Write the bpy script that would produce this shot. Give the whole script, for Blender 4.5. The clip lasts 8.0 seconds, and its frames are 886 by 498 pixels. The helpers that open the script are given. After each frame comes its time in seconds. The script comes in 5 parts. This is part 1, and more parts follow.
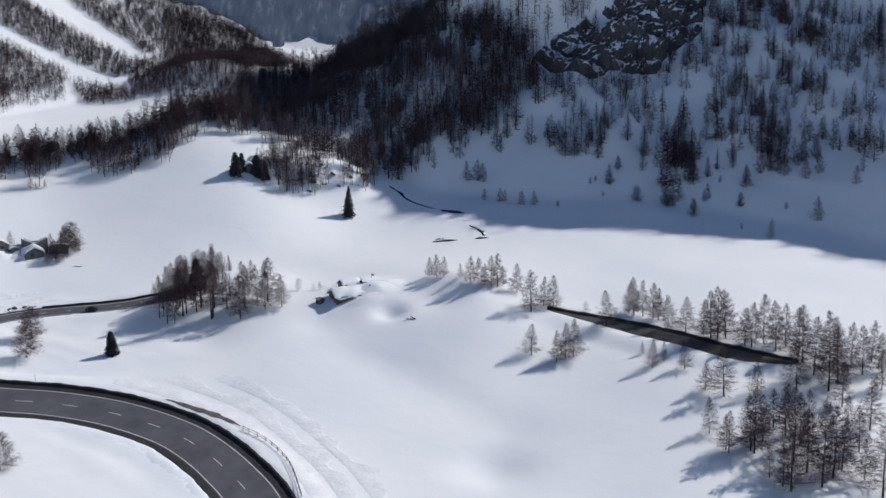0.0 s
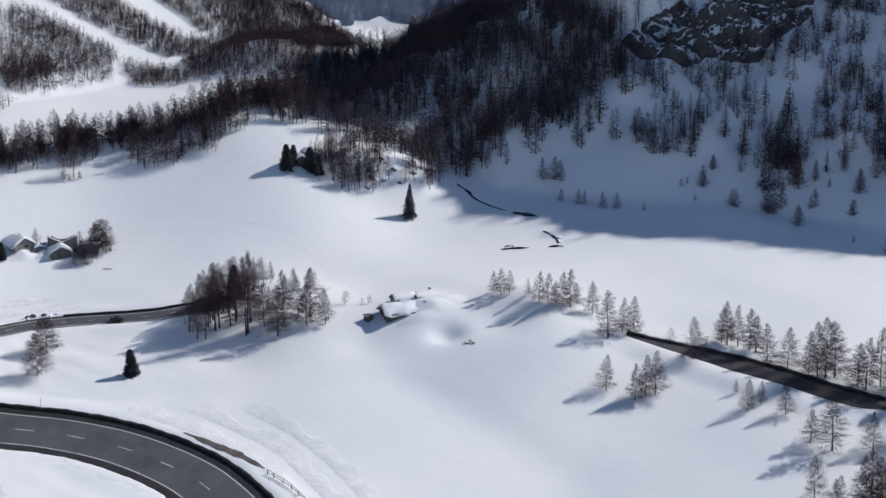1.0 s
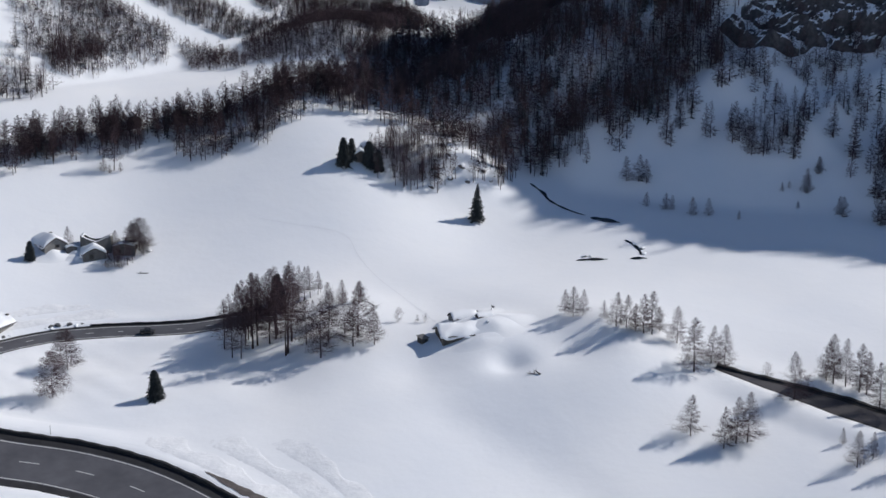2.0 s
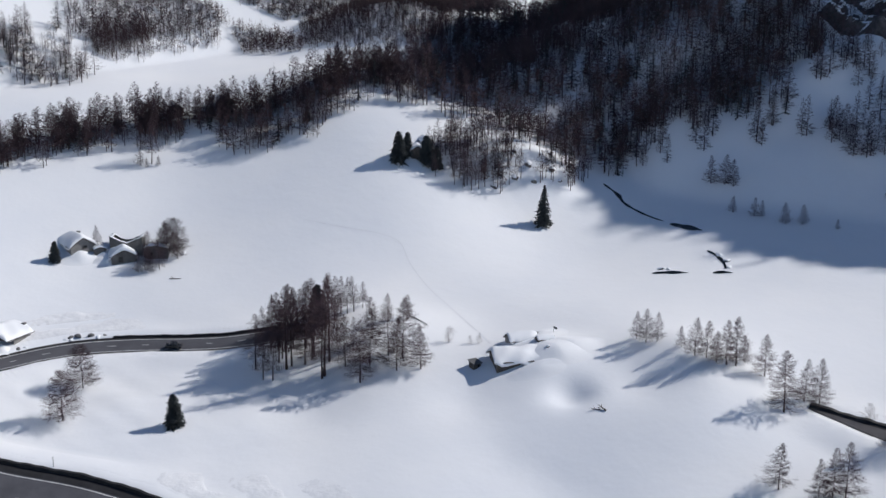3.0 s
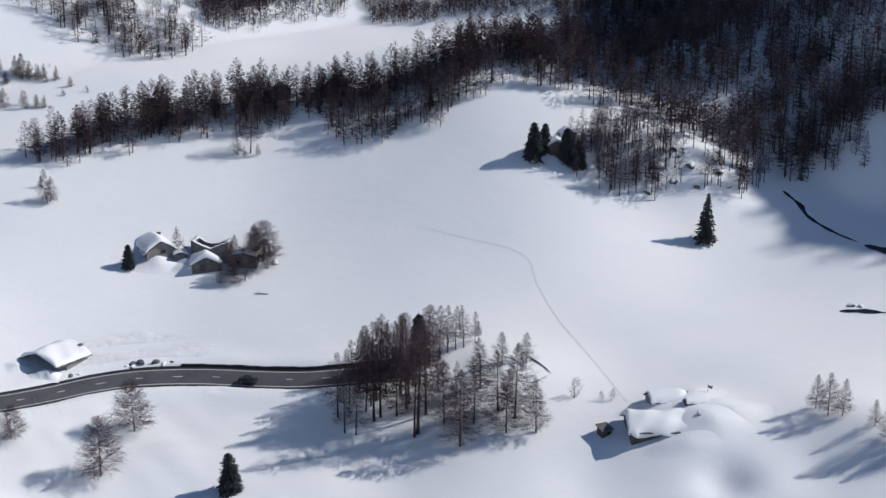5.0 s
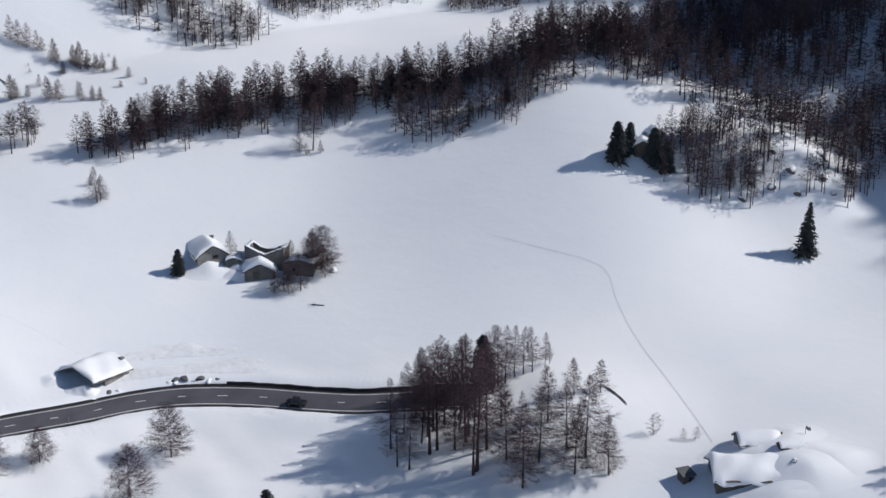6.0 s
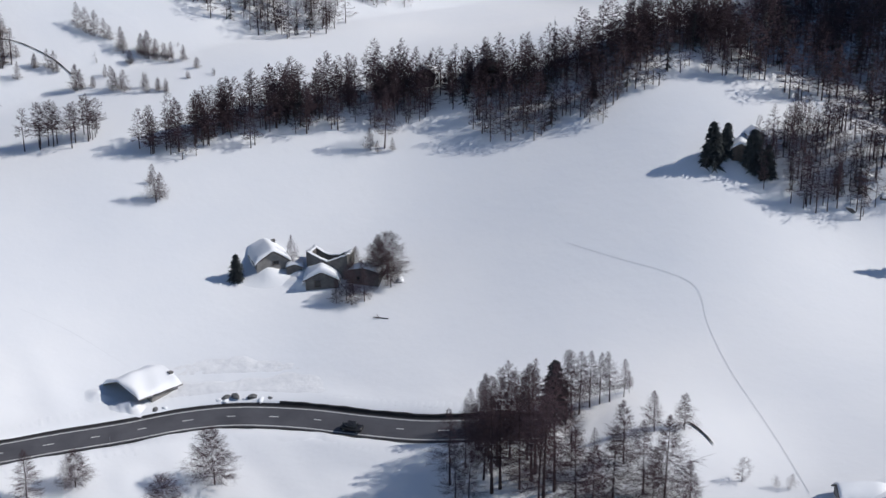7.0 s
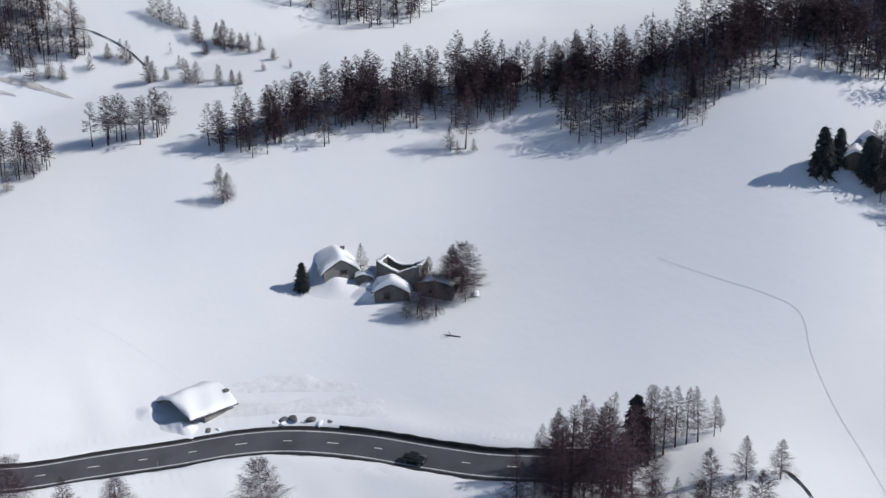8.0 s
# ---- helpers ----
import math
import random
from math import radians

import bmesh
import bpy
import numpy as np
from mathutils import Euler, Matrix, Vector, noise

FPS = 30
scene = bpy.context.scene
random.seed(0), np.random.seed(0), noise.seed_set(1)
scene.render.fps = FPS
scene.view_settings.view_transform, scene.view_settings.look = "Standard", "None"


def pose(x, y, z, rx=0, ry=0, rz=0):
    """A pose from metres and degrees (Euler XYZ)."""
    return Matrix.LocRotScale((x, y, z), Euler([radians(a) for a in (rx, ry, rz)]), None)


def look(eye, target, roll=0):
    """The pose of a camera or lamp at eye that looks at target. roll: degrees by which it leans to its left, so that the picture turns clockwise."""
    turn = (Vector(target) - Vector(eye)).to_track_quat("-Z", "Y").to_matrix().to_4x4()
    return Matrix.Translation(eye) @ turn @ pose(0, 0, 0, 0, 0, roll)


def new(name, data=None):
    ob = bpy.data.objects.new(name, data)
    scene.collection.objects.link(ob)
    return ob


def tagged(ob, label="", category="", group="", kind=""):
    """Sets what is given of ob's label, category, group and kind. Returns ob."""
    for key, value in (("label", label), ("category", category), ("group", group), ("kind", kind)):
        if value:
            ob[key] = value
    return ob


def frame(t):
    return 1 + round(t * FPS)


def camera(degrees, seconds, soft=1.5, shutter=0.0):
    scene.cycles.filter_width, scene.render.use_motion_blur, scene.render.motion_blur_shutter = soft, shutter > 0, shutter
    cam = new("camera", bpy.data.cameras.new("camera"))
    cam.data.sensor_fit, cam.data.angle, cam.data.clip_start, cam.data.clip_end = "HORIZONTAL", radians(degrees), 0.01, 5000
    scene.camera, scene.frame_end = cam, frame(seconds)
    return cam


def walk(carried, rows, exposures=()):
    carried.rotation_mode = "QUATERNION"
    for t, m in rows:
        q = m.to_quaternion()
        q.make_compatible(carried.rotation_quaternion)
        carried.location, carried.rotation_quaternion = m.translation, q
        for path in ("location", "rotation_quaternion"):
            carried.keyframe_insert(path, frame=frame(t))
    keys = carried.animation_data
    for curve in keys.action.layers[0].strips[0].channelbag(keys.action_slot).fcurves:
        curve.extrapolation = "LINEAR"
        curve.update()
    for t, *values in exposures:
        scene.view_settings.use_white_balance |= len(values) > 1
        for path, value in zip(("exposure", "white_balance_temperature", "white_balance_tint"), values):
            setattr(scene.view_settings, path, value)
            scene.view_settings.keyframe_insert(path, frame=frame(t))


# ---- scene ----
cam = camera(39.19, 8.0)
PATH = [
    (0, look((6.18, -25.00, 56.66), (5.59, 73.54, 39.61), -0.78)),
    (0.5, look((8.74, -6.68, 57.34), (4.62, 91.61, 39.42), -0.45)),
    (1, look((10.66, 10.46, 58.10), (2.92, 108.35, 39.21), -0.16)),
    (1.5, look((11.99, 25.95, 58.81), (0.65, 123.31, 38.98), 0.13)),
    (3, look((12.49, 66.50, 59.67), (-8.68, 161.62, 37.20), 0.56)),
    (3.5, look((12.01, 78.15, 59.75), (-12.41, 172.27, 36.42), 0.63)),
    (4, look((11.43, 89.08, 59.80), (-16.32, 182.06, 35.63), 0.63)),
    (5.5, look((7.82, 117.46, 60.29), (-29.91, 206.12, 33.53), 0.40)),
    (6, look((6.37, 125.79, 60.04), (-34.82, 212.70, 32.64), 0.23)),
    (6.5, look((5.01, 133.46, 60.06), (-39.61, 218.40, 31.89), 0.04)),
    (7, look((3.50, 141.13, 60.27), (-44.84, 223.73, 31.27), -0.19)),
    (7.5, look((1.87, 148.28, 60.41), (-50.14, 228.34, 30.66), -0.44)),
    (8, look((-0.15, 155.11, 60.81), (-55.57, 232.50, 30.17), -0.67)),
]
walk(cam, PATH, exposures=[(0.0, -0.02, 6470, 10), (8.0, -0.05, 6470, 10)])
# ---- end of path ----
# ---- light ----
SUN_EL, SUN_AZ = 40.25, 60.92          # degrees; azimuth from +y towards +x
world = bpy.data.worlds.new("world")
scene.world = world
world.use_nodes = True
wn = world.node_tree.nodes
sky = wn.new("ShaderNodeTexSky")
sky.sky_type, sky.sun_disc = "NISHITA", False
sky.sun_elevation, sky.sun_rotation = radians(SUN_EL), radians(SUN_AZ)
sky.altitude, sky.air_density, sky.dust_density, sky.ozone_density = 2200, 1.0, 0.2, 4.0
wn["Background"].inputs["Strength"].default_value = 0.08
world.node_tree.links.new(sky.outputs[0], wn["Background"].inputs["Color"])
to_sun = Vector((math.sin(radians(SUN_AZ)) * math.cos(radians(SUN_EL)), math.cos(radians(SUN_AZ)) * math.cos(radians(SUN_EL)), math.sin(radians(SUN_EL))))
sun = new("sun", bpy.data.lights.new("sun", "SUN"))
sun.data.energy, sun.data.angle, sun.data.color = 3.7, radians(0.5), (1.0, 0.965, 0.92)
sun.matrix_world = look(to_sun * 800, (0, 0, 0))


# ---- materials ----
def material(name, rough=0.8, metal=0.0):
    m = bpy.data.materials.new(name)
    m.use_nodes = True
    b = m.node_tree.nodes["Principled BSDF"]
    b.inputs["Roughness"].default_value, b.inputs["Metallic"].default_value = rough, metal
    return m, m.node_tree, b


def node(tree, kind, **values):
    n = tree.nodes.new(kind)
    for key, value in values.items():
        n.inputs[key.replace("_", " ")].default_value = value
    return n


def noise_at(tree, scale, detail=4.0, rough=0.55, coord=None):
    n = node(tree, "ShaderNodeTexNoise", Scale=scale, Detail=detail, Roughness=rough)
    if coord is None:
        coord = tree.nodes.new("ShaderNodeTexCoord").outputs["Object"]
    tree.links.new(coord, n.inputs["Vector"])
    return n


def ramp(tree, source, stops):
    r = tree.nodes.new("ShaderNodeValToRGB")
    while len(r.color_ramp.elements) < len(stops):
        r.color_ramp.elements.new(0.5)
    for e, (pos, col) in zip(r.color_ramp.elements, stops):
        e.position, e.color = pos, (*col, 1)
    tree.links.new(source, r.inputs[0])
    return r


def bump(tree, b, source, strength, distance, normal=None):
    n = node(tree, "ShaderNodeBump", Strength=strength, Distance=distance)
    tree.links.new(source, n.inputs["Height"])
    if normal is not None:
        tree.links.new(normal, n.inputs["Normal"])
    tree.links.new(n.outputs[0], b.inputs["Normal"])
    return n.outputs[0]


def mottled(name, dark, light, scale, rough=0.8, fine=None, relief=0.0, depth=0.05, metal=0.0, per_object=0.0):
    """Two colours mixed by noise at two scales, with a fine relief."""
    m, t, b = material(name, rough, metal)
    big = noise_at(t, scale, 5)
    small = noise_at(t, fine or scale * 9, 3)
    mix = node(t, "ShaderNodeMath")
    mix.operation = "MULTIPLY_ADD"
    t.links.new(small.outputs[0], mix.inputs[0])
    mix.inputs[1].default_value = 0.4
    t.links.new(big.outputs[0], mix.inputs[2])
    r = ramp(t, mix.outputs[0], [(0.45, dark), (0.95, light)])
    colour = r.outputs[0]
    if per_object:
        info = t.nodes.new("ShaderNodeObjectInfo")
        hsv = t.nodes.new("ShaderNodeHueSaturation")
        scale_v = node(t, "ShaderNodeMath")
        scale_v.operation = "MULTIPLY_ADD"
        t.links.new(info.outputs["Random"], scale_v.inputs[0])
        scale_v.inputs[1].default_value, scale_v.inputs[2].default_value = per_object, 1 - per_object / 2
        t.links.new(scale_v.outputs[0], hsv.inputs["Value"])
        t.links.new(colour, hsv.inputs["Color"])
        colour = hsv.outputs[0]
    t.links.new(colour, b.inputs["Base Color"])
    if relief:
        bump(t, b, small.outputs[0], relief, depth)
    return m


def dull(m, level):
    """A surface with hardly any sheen."""
    m.node_tree.nodes["Principled BSDF"].inputs["Specular IOR Level"].default_value = level
    return m


SNOW, st, sb = material("snow", 0.55)
coord = st.nodes.new("ShaderNodeTexCoord").outputs["Object"]
wide = noise_at(st, 0.035, 4, 0.5, coord)
grain = noise_at(st, 1.3, 6, 0.6, coord)
drift = noise_at(st, 0.22, 3, 0.5, coord)
tone = ramp(st, wide.outputs[0], [(0.3, (0.80, 0.82, 0.86)), (0.7, (0.88, 0.885, 0.90))])
st.links.new(tone.outputs[0], sb.inputs["Base Color"])
first = node(st, "ShaderNodeBump", Strength=0.2, Distance=0.5)
st.links.new(drift.outputs[0], first.inputs["Height"])
bump(st, sb, grain.outputs[0], 0.2, 0.08, first.outputs[0])
sb.inputs["Specular IOR Level"].default_value = 0.25

ASPHALT = mottled("asphalt", (0.054, 0.054, 0.064), (0.104, 0.104, 0.119), 0.25, 0.75, 14, 0.25, 0.01)
# Wet asphalt of the side road, its tone darkened for the shade there.
WET_SHADED = mottled("wet_shaded_asphalt", (0.03, 0.028, 0.032), (0.085, 0.078, 0.086), 0.2, 0.5, 9, 0.3, 0.02)
SLATE = mottled("slate", (0.06, 0.062, 0.066), (0.16, 0.162, 0.168), 0.9, 0.7, 6, 0.4, 0.03)
# Near-black for road edges and walls; on the valley kerb it paints shade.
DARK_EDGE = mottled("dark_verge", (0.006, 0.006, 0.008), (0.028, 0.027, 0.03), 0.6, 0.7, 6, 0.4, 0.06)
DIRTY = mottled("ploughed_snow", (0.70, 0.712, 0.745), (0.87, 0.875, 0.893), 0.3, 0.65, 1.6, 0.45, 0.16)
# Blue haze and shade of the far woods, put into a glowing colour.
HAZE_WOODS, dt, db = material("hazy_woods_glow", 1.0)
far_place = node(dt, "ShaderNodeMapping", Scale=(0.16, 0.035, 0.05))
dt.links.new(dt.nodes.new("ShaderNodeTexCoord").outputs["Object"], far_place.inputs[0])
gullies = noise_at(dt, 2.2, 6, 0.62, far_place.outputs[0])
haze_tone = ramp(dt, gullies.outputs[0], [(0.36, (0.030, 0.044, 0.082)), (0.56, (0.048, 0.068, 0.120)), (0.74, (0.135, 0.165, 0.235))])
dt.links.new(haze_tone.outputs[0], db.inputs["Emission Color"])
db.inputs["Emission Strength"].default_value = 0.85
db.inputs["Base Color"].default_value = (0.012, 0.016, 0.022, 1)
EARTH = mottled("bare_earth", (0.36, 0.33, 0.32), (0.74, 0.72, 0.71), 0.5, 0.9, 2.5, 0.4, 0.1)
LINE = mottled("road_paint", (0.5, 0.5, 0.5), (0.78, 0.78, 0.76), 1.5, 0.6)
BARK = dull(mottled("larch_bark", (0.032, 0.024, 0.026), (0.10, 0.074, 0.074), 0.9, 0.9, 7, 0.5, 0.03, per_object=0.4), 0.1)
TWIG = dull(mottled("larch_twigs", (0.050, 0.035, 0.040), (0.122, 0.086, 0.096), 0.5, 0.95, 4, per_object=0.4), 0.05)
NEEDLE = dull(mottled("spruce_needles", (0.030, 0.034, 0.038), (0.068, 0.076, 0.076), 0.8, 0.85, 5, per_object=0.3), 0.15)
ROCK = mottled("rock", (0.05, 0.047, 0.045), (0.19, 0.17, 0.155), 0.18, 0.85, 1.6, 0.7, 0.3)
STONE = mottled("masonry", (0.07, 0.066, 0.064), (0.19, 0.18, 0.17), 0.8, 0.9, 5, 0.5, 0.04)
PLASTER = mottled("weathered_plaster", (0.16, 0.152, 0.145), (0.30, 0.285, 0.27), 0.5, 0.9, 4, 0.3, 0.02)
WOOD = mottled("weathered_wood", (0.04, 0.034, 0.03), (0.12, 0.10, 0.085), 0.9, 0.8, 8, 0.4, 0.02)
METAL = mottled("galvanised_steel", (0.25, 0.25, 0.26), (0.42, 0.42, 0.43), 1.0, 0.45, 6, metal=0.8)
WATER, wt, wb = material("dark_water", 0.12)
wb.inputs["Base Color"].default_value = (0.010, 0.014, 0.018, 1)
bump(wt, wb, noise_at(wt, 1.5).outputs[0], 0.15, 0.05)
GLASS, _, gb = material("window_glass", 0.08)
gb.inputs["Base Color"].default_value = (0.015, 0.018, 0.022, 1)

# ---- lie of the land ----
# The land is laid out on a plan that leans with the slope of the valley; LEVEL stands it upright in the world.
LEAN = np.array([[0.998660, 0.000000, 0.051748], [0.010841, 0.977809, -0.209219], [-0.050600, 0.209500, 0.976499]])
DROP = np.array([0.0, 0.0, -60.0])
BASE = (-4.86, -1.99, 2.85)
HILLS = [  # x, y, radius, height
    (-24, 230, 22, 0.82),
    (-40, 262, 16, 0.76),
    (5, 262, 24, 7.39),
    (25, 250, 22, -3.39),
    (-50, 256, 18, -1.19),
    (-85, 240, 26, -2.62),
    (-100, 262, 24, -4.24),
    (-80, 285, 26, -2.65),
    (-125, 285, 30, -2.99),
    (-20, 325, 18, -3.36),
    (-45, 322, 16, 1.2),
    (-70, 335, 24, -4.95),
    (-105, 320, 28, -2.67),
    (-135, 330, 30, 6.47),
    (-150, 300, 34, 2.83),
    (10, 310, 26, -3.38),
    (45, 255, 26, 1.14),
    (70, 225, 32, 2.19),
    (-60, 205, 36, -2.29),
    (0, 225, 36, -6.09),
    (-30, 290, 28, -5.07),
    (-66, 345, 26, 14.08),
    (-42, 268, 9, 3),
    (11, 254, 11, 2.4),
    (9, 267, 6, 1.7),
    (3, 259, 5, -1.8),
    (-7.5, 254.3, 2.4, -1.7),
    (-23, 252, 4.5, -0.9),
    (14, 199, 5, -1.6),
    (-13.5, 265.5, 4, 1.1),
    (-30, 236, 12, 1.2),
    (-15.9, 238.7, 4, -0.4),
    (-8, 234.5, 4, -0.4),
    (0, 229.5, 4.5, -0.45),
    (8, 223, 4.5, -0.4),
    (17, 213.5, 5, -0.4),
    (-50, 226, 5, 0.5),
    (-62, 222, 4, 0.4),
    (-84, 196, 5, 0.5),
    (-64, 198, 4, -0.4),
    (-95, 245, 4, 0.5),
    (-48, 246.5, 5.5, -1.1),
    (-21.4, 259.6, 1.8, 0.3),
    (-18.8, 259.0, 1.8, 0.1),
    (-16.0, 259.6, 1.6, 0.15),
    (-15, 267.5, 5, 0.7),
    (-31, 336.5, 6, 4.6),
    (-22.5, 337, 4.5, 2.6),
    (-117, 324, 7, 1.4),
    (-102, 337, 9, 3.0),
    (-86, 349, 10, 2.6),
    (-72, 352, 8, 1.6),
]
FOOT = ((-400, 352), (-60, 356), (-12, 350), (0, 338), (23, 334), (63, 331), (107, 316), (122, 307), (200, 268), (420, 160), (3000, -900))
# Crest out of view: its line and heights are set to cast the shadow edge.
SHADOW_CREST = ((-5, 432, 0), (4, 433.6, 8), (12, 432, 48), (30, 419.2, 51.2), (60, 430.9, 46), (74, 455, 38.6), (80, 476, 80), (84, 478, 90), (98, 470.6, 85.4), (108, 466.5, 69.8), (117, 445, 72.5), (131, 451.5, 94.4), (148, 436.5, 88.1), (163, 410.8, 77.4), (194, 422.2, 86.1), (231, 407.3, 81.4), (300, 386.1, 77.8), (420, 330, 80.3), (3000, -700, 78))
NEAR_ROAD = ((-300, 170), (-180, 203), (-130, 212.5), (-100, 214.2), (-82, 214.4), (-71, 214.3), (-59.5, 211.8), (-47.8, 206.2), (-40.5, 200.3), (-34.0, 192.6), (-28.3, 183.5), (-22.5, 168), (-18, 140), (-20, 100), (-38, 40))
FAR_ROAD = ((-150, 200), (-130, 217), (-119, 229), (-112.6, 234.8), (-107.2, 242.4), (-102.6, 248.4), (-97.4, 254.8), (-91.8, 259.0), (-84.2, 262.0), (-76, 263.7), (-68, 265.3), (-61, 267.6), (-54, 270))
SIDE_ROAD = ((28, 258.8), (34, 256.4), (44.4, 252.2), (55.9, 245.7), (65.2, 239.4), (73.0, 236.4), (79.5, 235.0))


def upright(x, y, z):
    """Places on the leaning plan, as places in the world."""
    return np.column_stack([np.atleast_1d(x), np.atleast_1d(y), np.atleast_1d(z)]).astype(float) @ LEAN.T + DROP


def levelled(ob):
    """Stands an object that was built on the plan upright in the world."""
    ob.matrix_world = Matrix.Translation(DROP) @ Matrix(LEAN.tolist()).to_4x4()
    return ob


def curve_points(line, step=1.0):
    """A smooth run of points along a few given ones."""
    p = np.array(line, float)
    out = []
    for i in range(len(p) - 1):
        a, b, c, d = p[max(i - 1, 0)], p[i], p[i + 1], p[min(i + 2, len(p) - 1)]
        n = max(2, int(np.linalg.norm(c - b) / step))
        for u in np.arange(n) / n:
            out.append(0.5 * (2 * b + (c - a) * u + (2 * a - 5 * b + 4 * c - d) * u * u + (3 * b - a - 3 * c + d) * u ** 3))
    out.append(p[-1])
    return np.array(out)


def smooth(a, b, x):
    u = np.clip((x - a) / (b - a), 0, 1)
    return u * u * (3 - 2 * u)


def waves(x, y):
    return (np.sin(x * 0.11 + 1.3 * np.sin(y * 0.07)) * np.cos(y * 0.13 + 0.8 * np.sin(x * 0.05))
            + 0.5 * np.sin(x * 0.27 + 2.1 + 0.7 * np.sin(y * 0.19)) * np.sin(y * 0.31 + 0.4))


def open_land(x, y):
    """Height of the land without the road cuttings."""
    x, y = np.asarray(x, float), np.asarray(y, float)
    far = np.clip(np.hypot(x, y - 260) - 190, 0, None)
    xc, yc = np.clip(x, -230, 230), np.clip(y, 40, 380)
    z = BASE[0] + BASE[1] * xc / 100 + BASE[2] * yc / 100
    for cx, cy, r, a in HILLS:
        z = z + a * np.exp(-((xc - cx) ** 2 + (yc - cy) ** 2) / (2 * r * r))
    # the shaded mountain
    foot = np.interp(x, [p[0] for p in FOOT], [p[1] for p in FOOT])
    d1 = (y - foot) * 0.97
    d2 = x + 48 - 0.13 * (y - 357)
    rise = 0.45 * np.clip(d1, 0, 78) + 0.10 * np.clip(d1 - 78, 0, 400)
    rise = np.minimum(rise, 0.62 * np.clip(d2, 0, None))
    rough = smooth(4, 40, d1) * 2.2 * waves(x * 1.3, y * 1.1)
    z = z + np.where(d1 > 0, rise + rough * (rise > 1), 0)
    crest = np.interp(x, [p[0] for p in SHADOW_CREST], [p[1] for p in SHADOW_CREST])
    high = np.interp(x, [p[0] for p in SHADOW_CREST], [p[2] for p in SHADOW_CREST])
    z = z + high * smooth(-26, 0, y - crest) * (1 - smooth(25, 60, y - crest))
    # the sunny mountain and its foot
    dl = (x + 111) * -0.836 + (y - 388) * 0.549
    z = z + 0.62 * np.clip(dl, 0, 160) + smooth(4, 40, dl) * 0.35 * waves(x * 1.1, y * 1.2)
    z = z + 8 * np.exp(-(((x + 72) / 26) ** 2 + ((y - 408) / 20) ** 2))
    # the head of the valley
    z = z + (0.45 * np.clip(y - 468, 0, 70) + 0.12 * np.clip(y - 538, 0, 300)) * (1 - smooth(20, 60, x))
    z = z + 0.25 * waves(x * 0.6, y * 0.6) * (1 - smooth(0, 60, far)) + 0.02 * far * smooth(200, 900, far)
    z = z + 0.3 * waves(x * 2.4 + 5, y * 2.9) * np.exp(-((x + 95) / 32) ** 2 - ((y - 242) / 15) ** 2)
    z = z + 0.22 * waves(x * 2.1, y * 2.3 + 9) * np.exp(-((x + 62) / 20) ** 2 - ((y - 196) / 11) ** 2)
    # the far country is level again
    z = z + (-0.2145) * (np.clip(y - 620, 0, None) + np.minimum(y - 30, 0)) + (0.0518) * (np.clip(x - 230, 0, None) + np.minimum(x + 230, 0))
    return z


def along(line):
    p = curve_points(line)
    z = open_land(p[:, 0], p[:, 1])
    k = np.ones(25) / 25
    z = np.convolve(np.pad(z, 12, mode="edge"), k, "valid")
    return np.column_stack([p, z, np.ones(len(p))])


ROADS = [(along(NEAR_ROAD), 6.3), (along(FAR_ROAD), 2.4), (along(SIDE_ROAD), 2.7)]
side_steps = np.arange(len(ROADS[2][0]), dtype=float)
ROADS[2][0][:, 3] = np.clip((side_steps + 2) / 22, 0, 1) * np.clip((side_steps[::-1] + 1) / 12, 0, 1) ** 0.7


def ground(x, y):
    """Height of the snow, with the roads cut into it."""
    x, y = np.atleast_1d(np.asarray(x, float)), np.atleast_1d(np.asarray(y, float))
    z = open_land(x, y)
    for run, half in ROADS:
        lo, hi = run[:, :2].min(0) - 12, run[:, :2].max(0) + 12
        near = np.flatnonzero((x > lo[0]) & (x < hi[0]) & (y > lo[1]) & (y < hi[1]))
        for part_ in np.array_split(near, max(1, len(near) // 4000)):
            if not len(part_):
                continue
            d = np.hypot(x[part_, None] - run[None, :, 0], y[part_, None] - run[None, :, 1])
            k = d.argmin(1)
            dist, level = d[np.arange(len(k)), k], run[k, 2]
            bank = level + 0.45 + 0.12 * np.sin(x[part_] * 0.37) * np.sin(y[part_] * 0.41)
            wide_ = half * run[k, 3]
            cut = smooth(wide_ + 0.6, wide_ + 1.7, dist)
            out = smooth(wide_ + 1.5, wide_ + 8.0, dist)
            natural = z[part_]
            shoulder = np.maximum(bank, natural * 0.5 + bank * 0.5) * (1 - out) + natural * out
            z[part_] = (level - 0.12) * (1 - cut) + shoulder * cut
    return z


def lines(spans):
    out = [spans[0][0]]
    for a, b, step in spans:
        n = max(1, int(round(abs(b - a) / abs(step))))
        out += list(a + (b - a) * np.arange(1, n + 1) / n)
    return np.array(out)


def grow(start, end, first_step, factor=1.35):
    out, step, v = [], first_step, start
    while abs(v) < abs(end):
        v += step
        out.append(v)
        step *= factor
    return np.array(out)


def sheet(name, x, y, z, mat):
    """A mesh over a grid of heights."""
    n, m = z.shape
    v = np.column_stack([np.repeat(x, m), np.tile(y, n), z.ravel()])
    i = (np.arange(n - 1)[:, None] * m + np.arange(m - 1)[None, :]).ravel()
    f = np.column_stack([i, i + m, i + m + 1, i + 1])
    return mesh_of(name, v, f, mat)


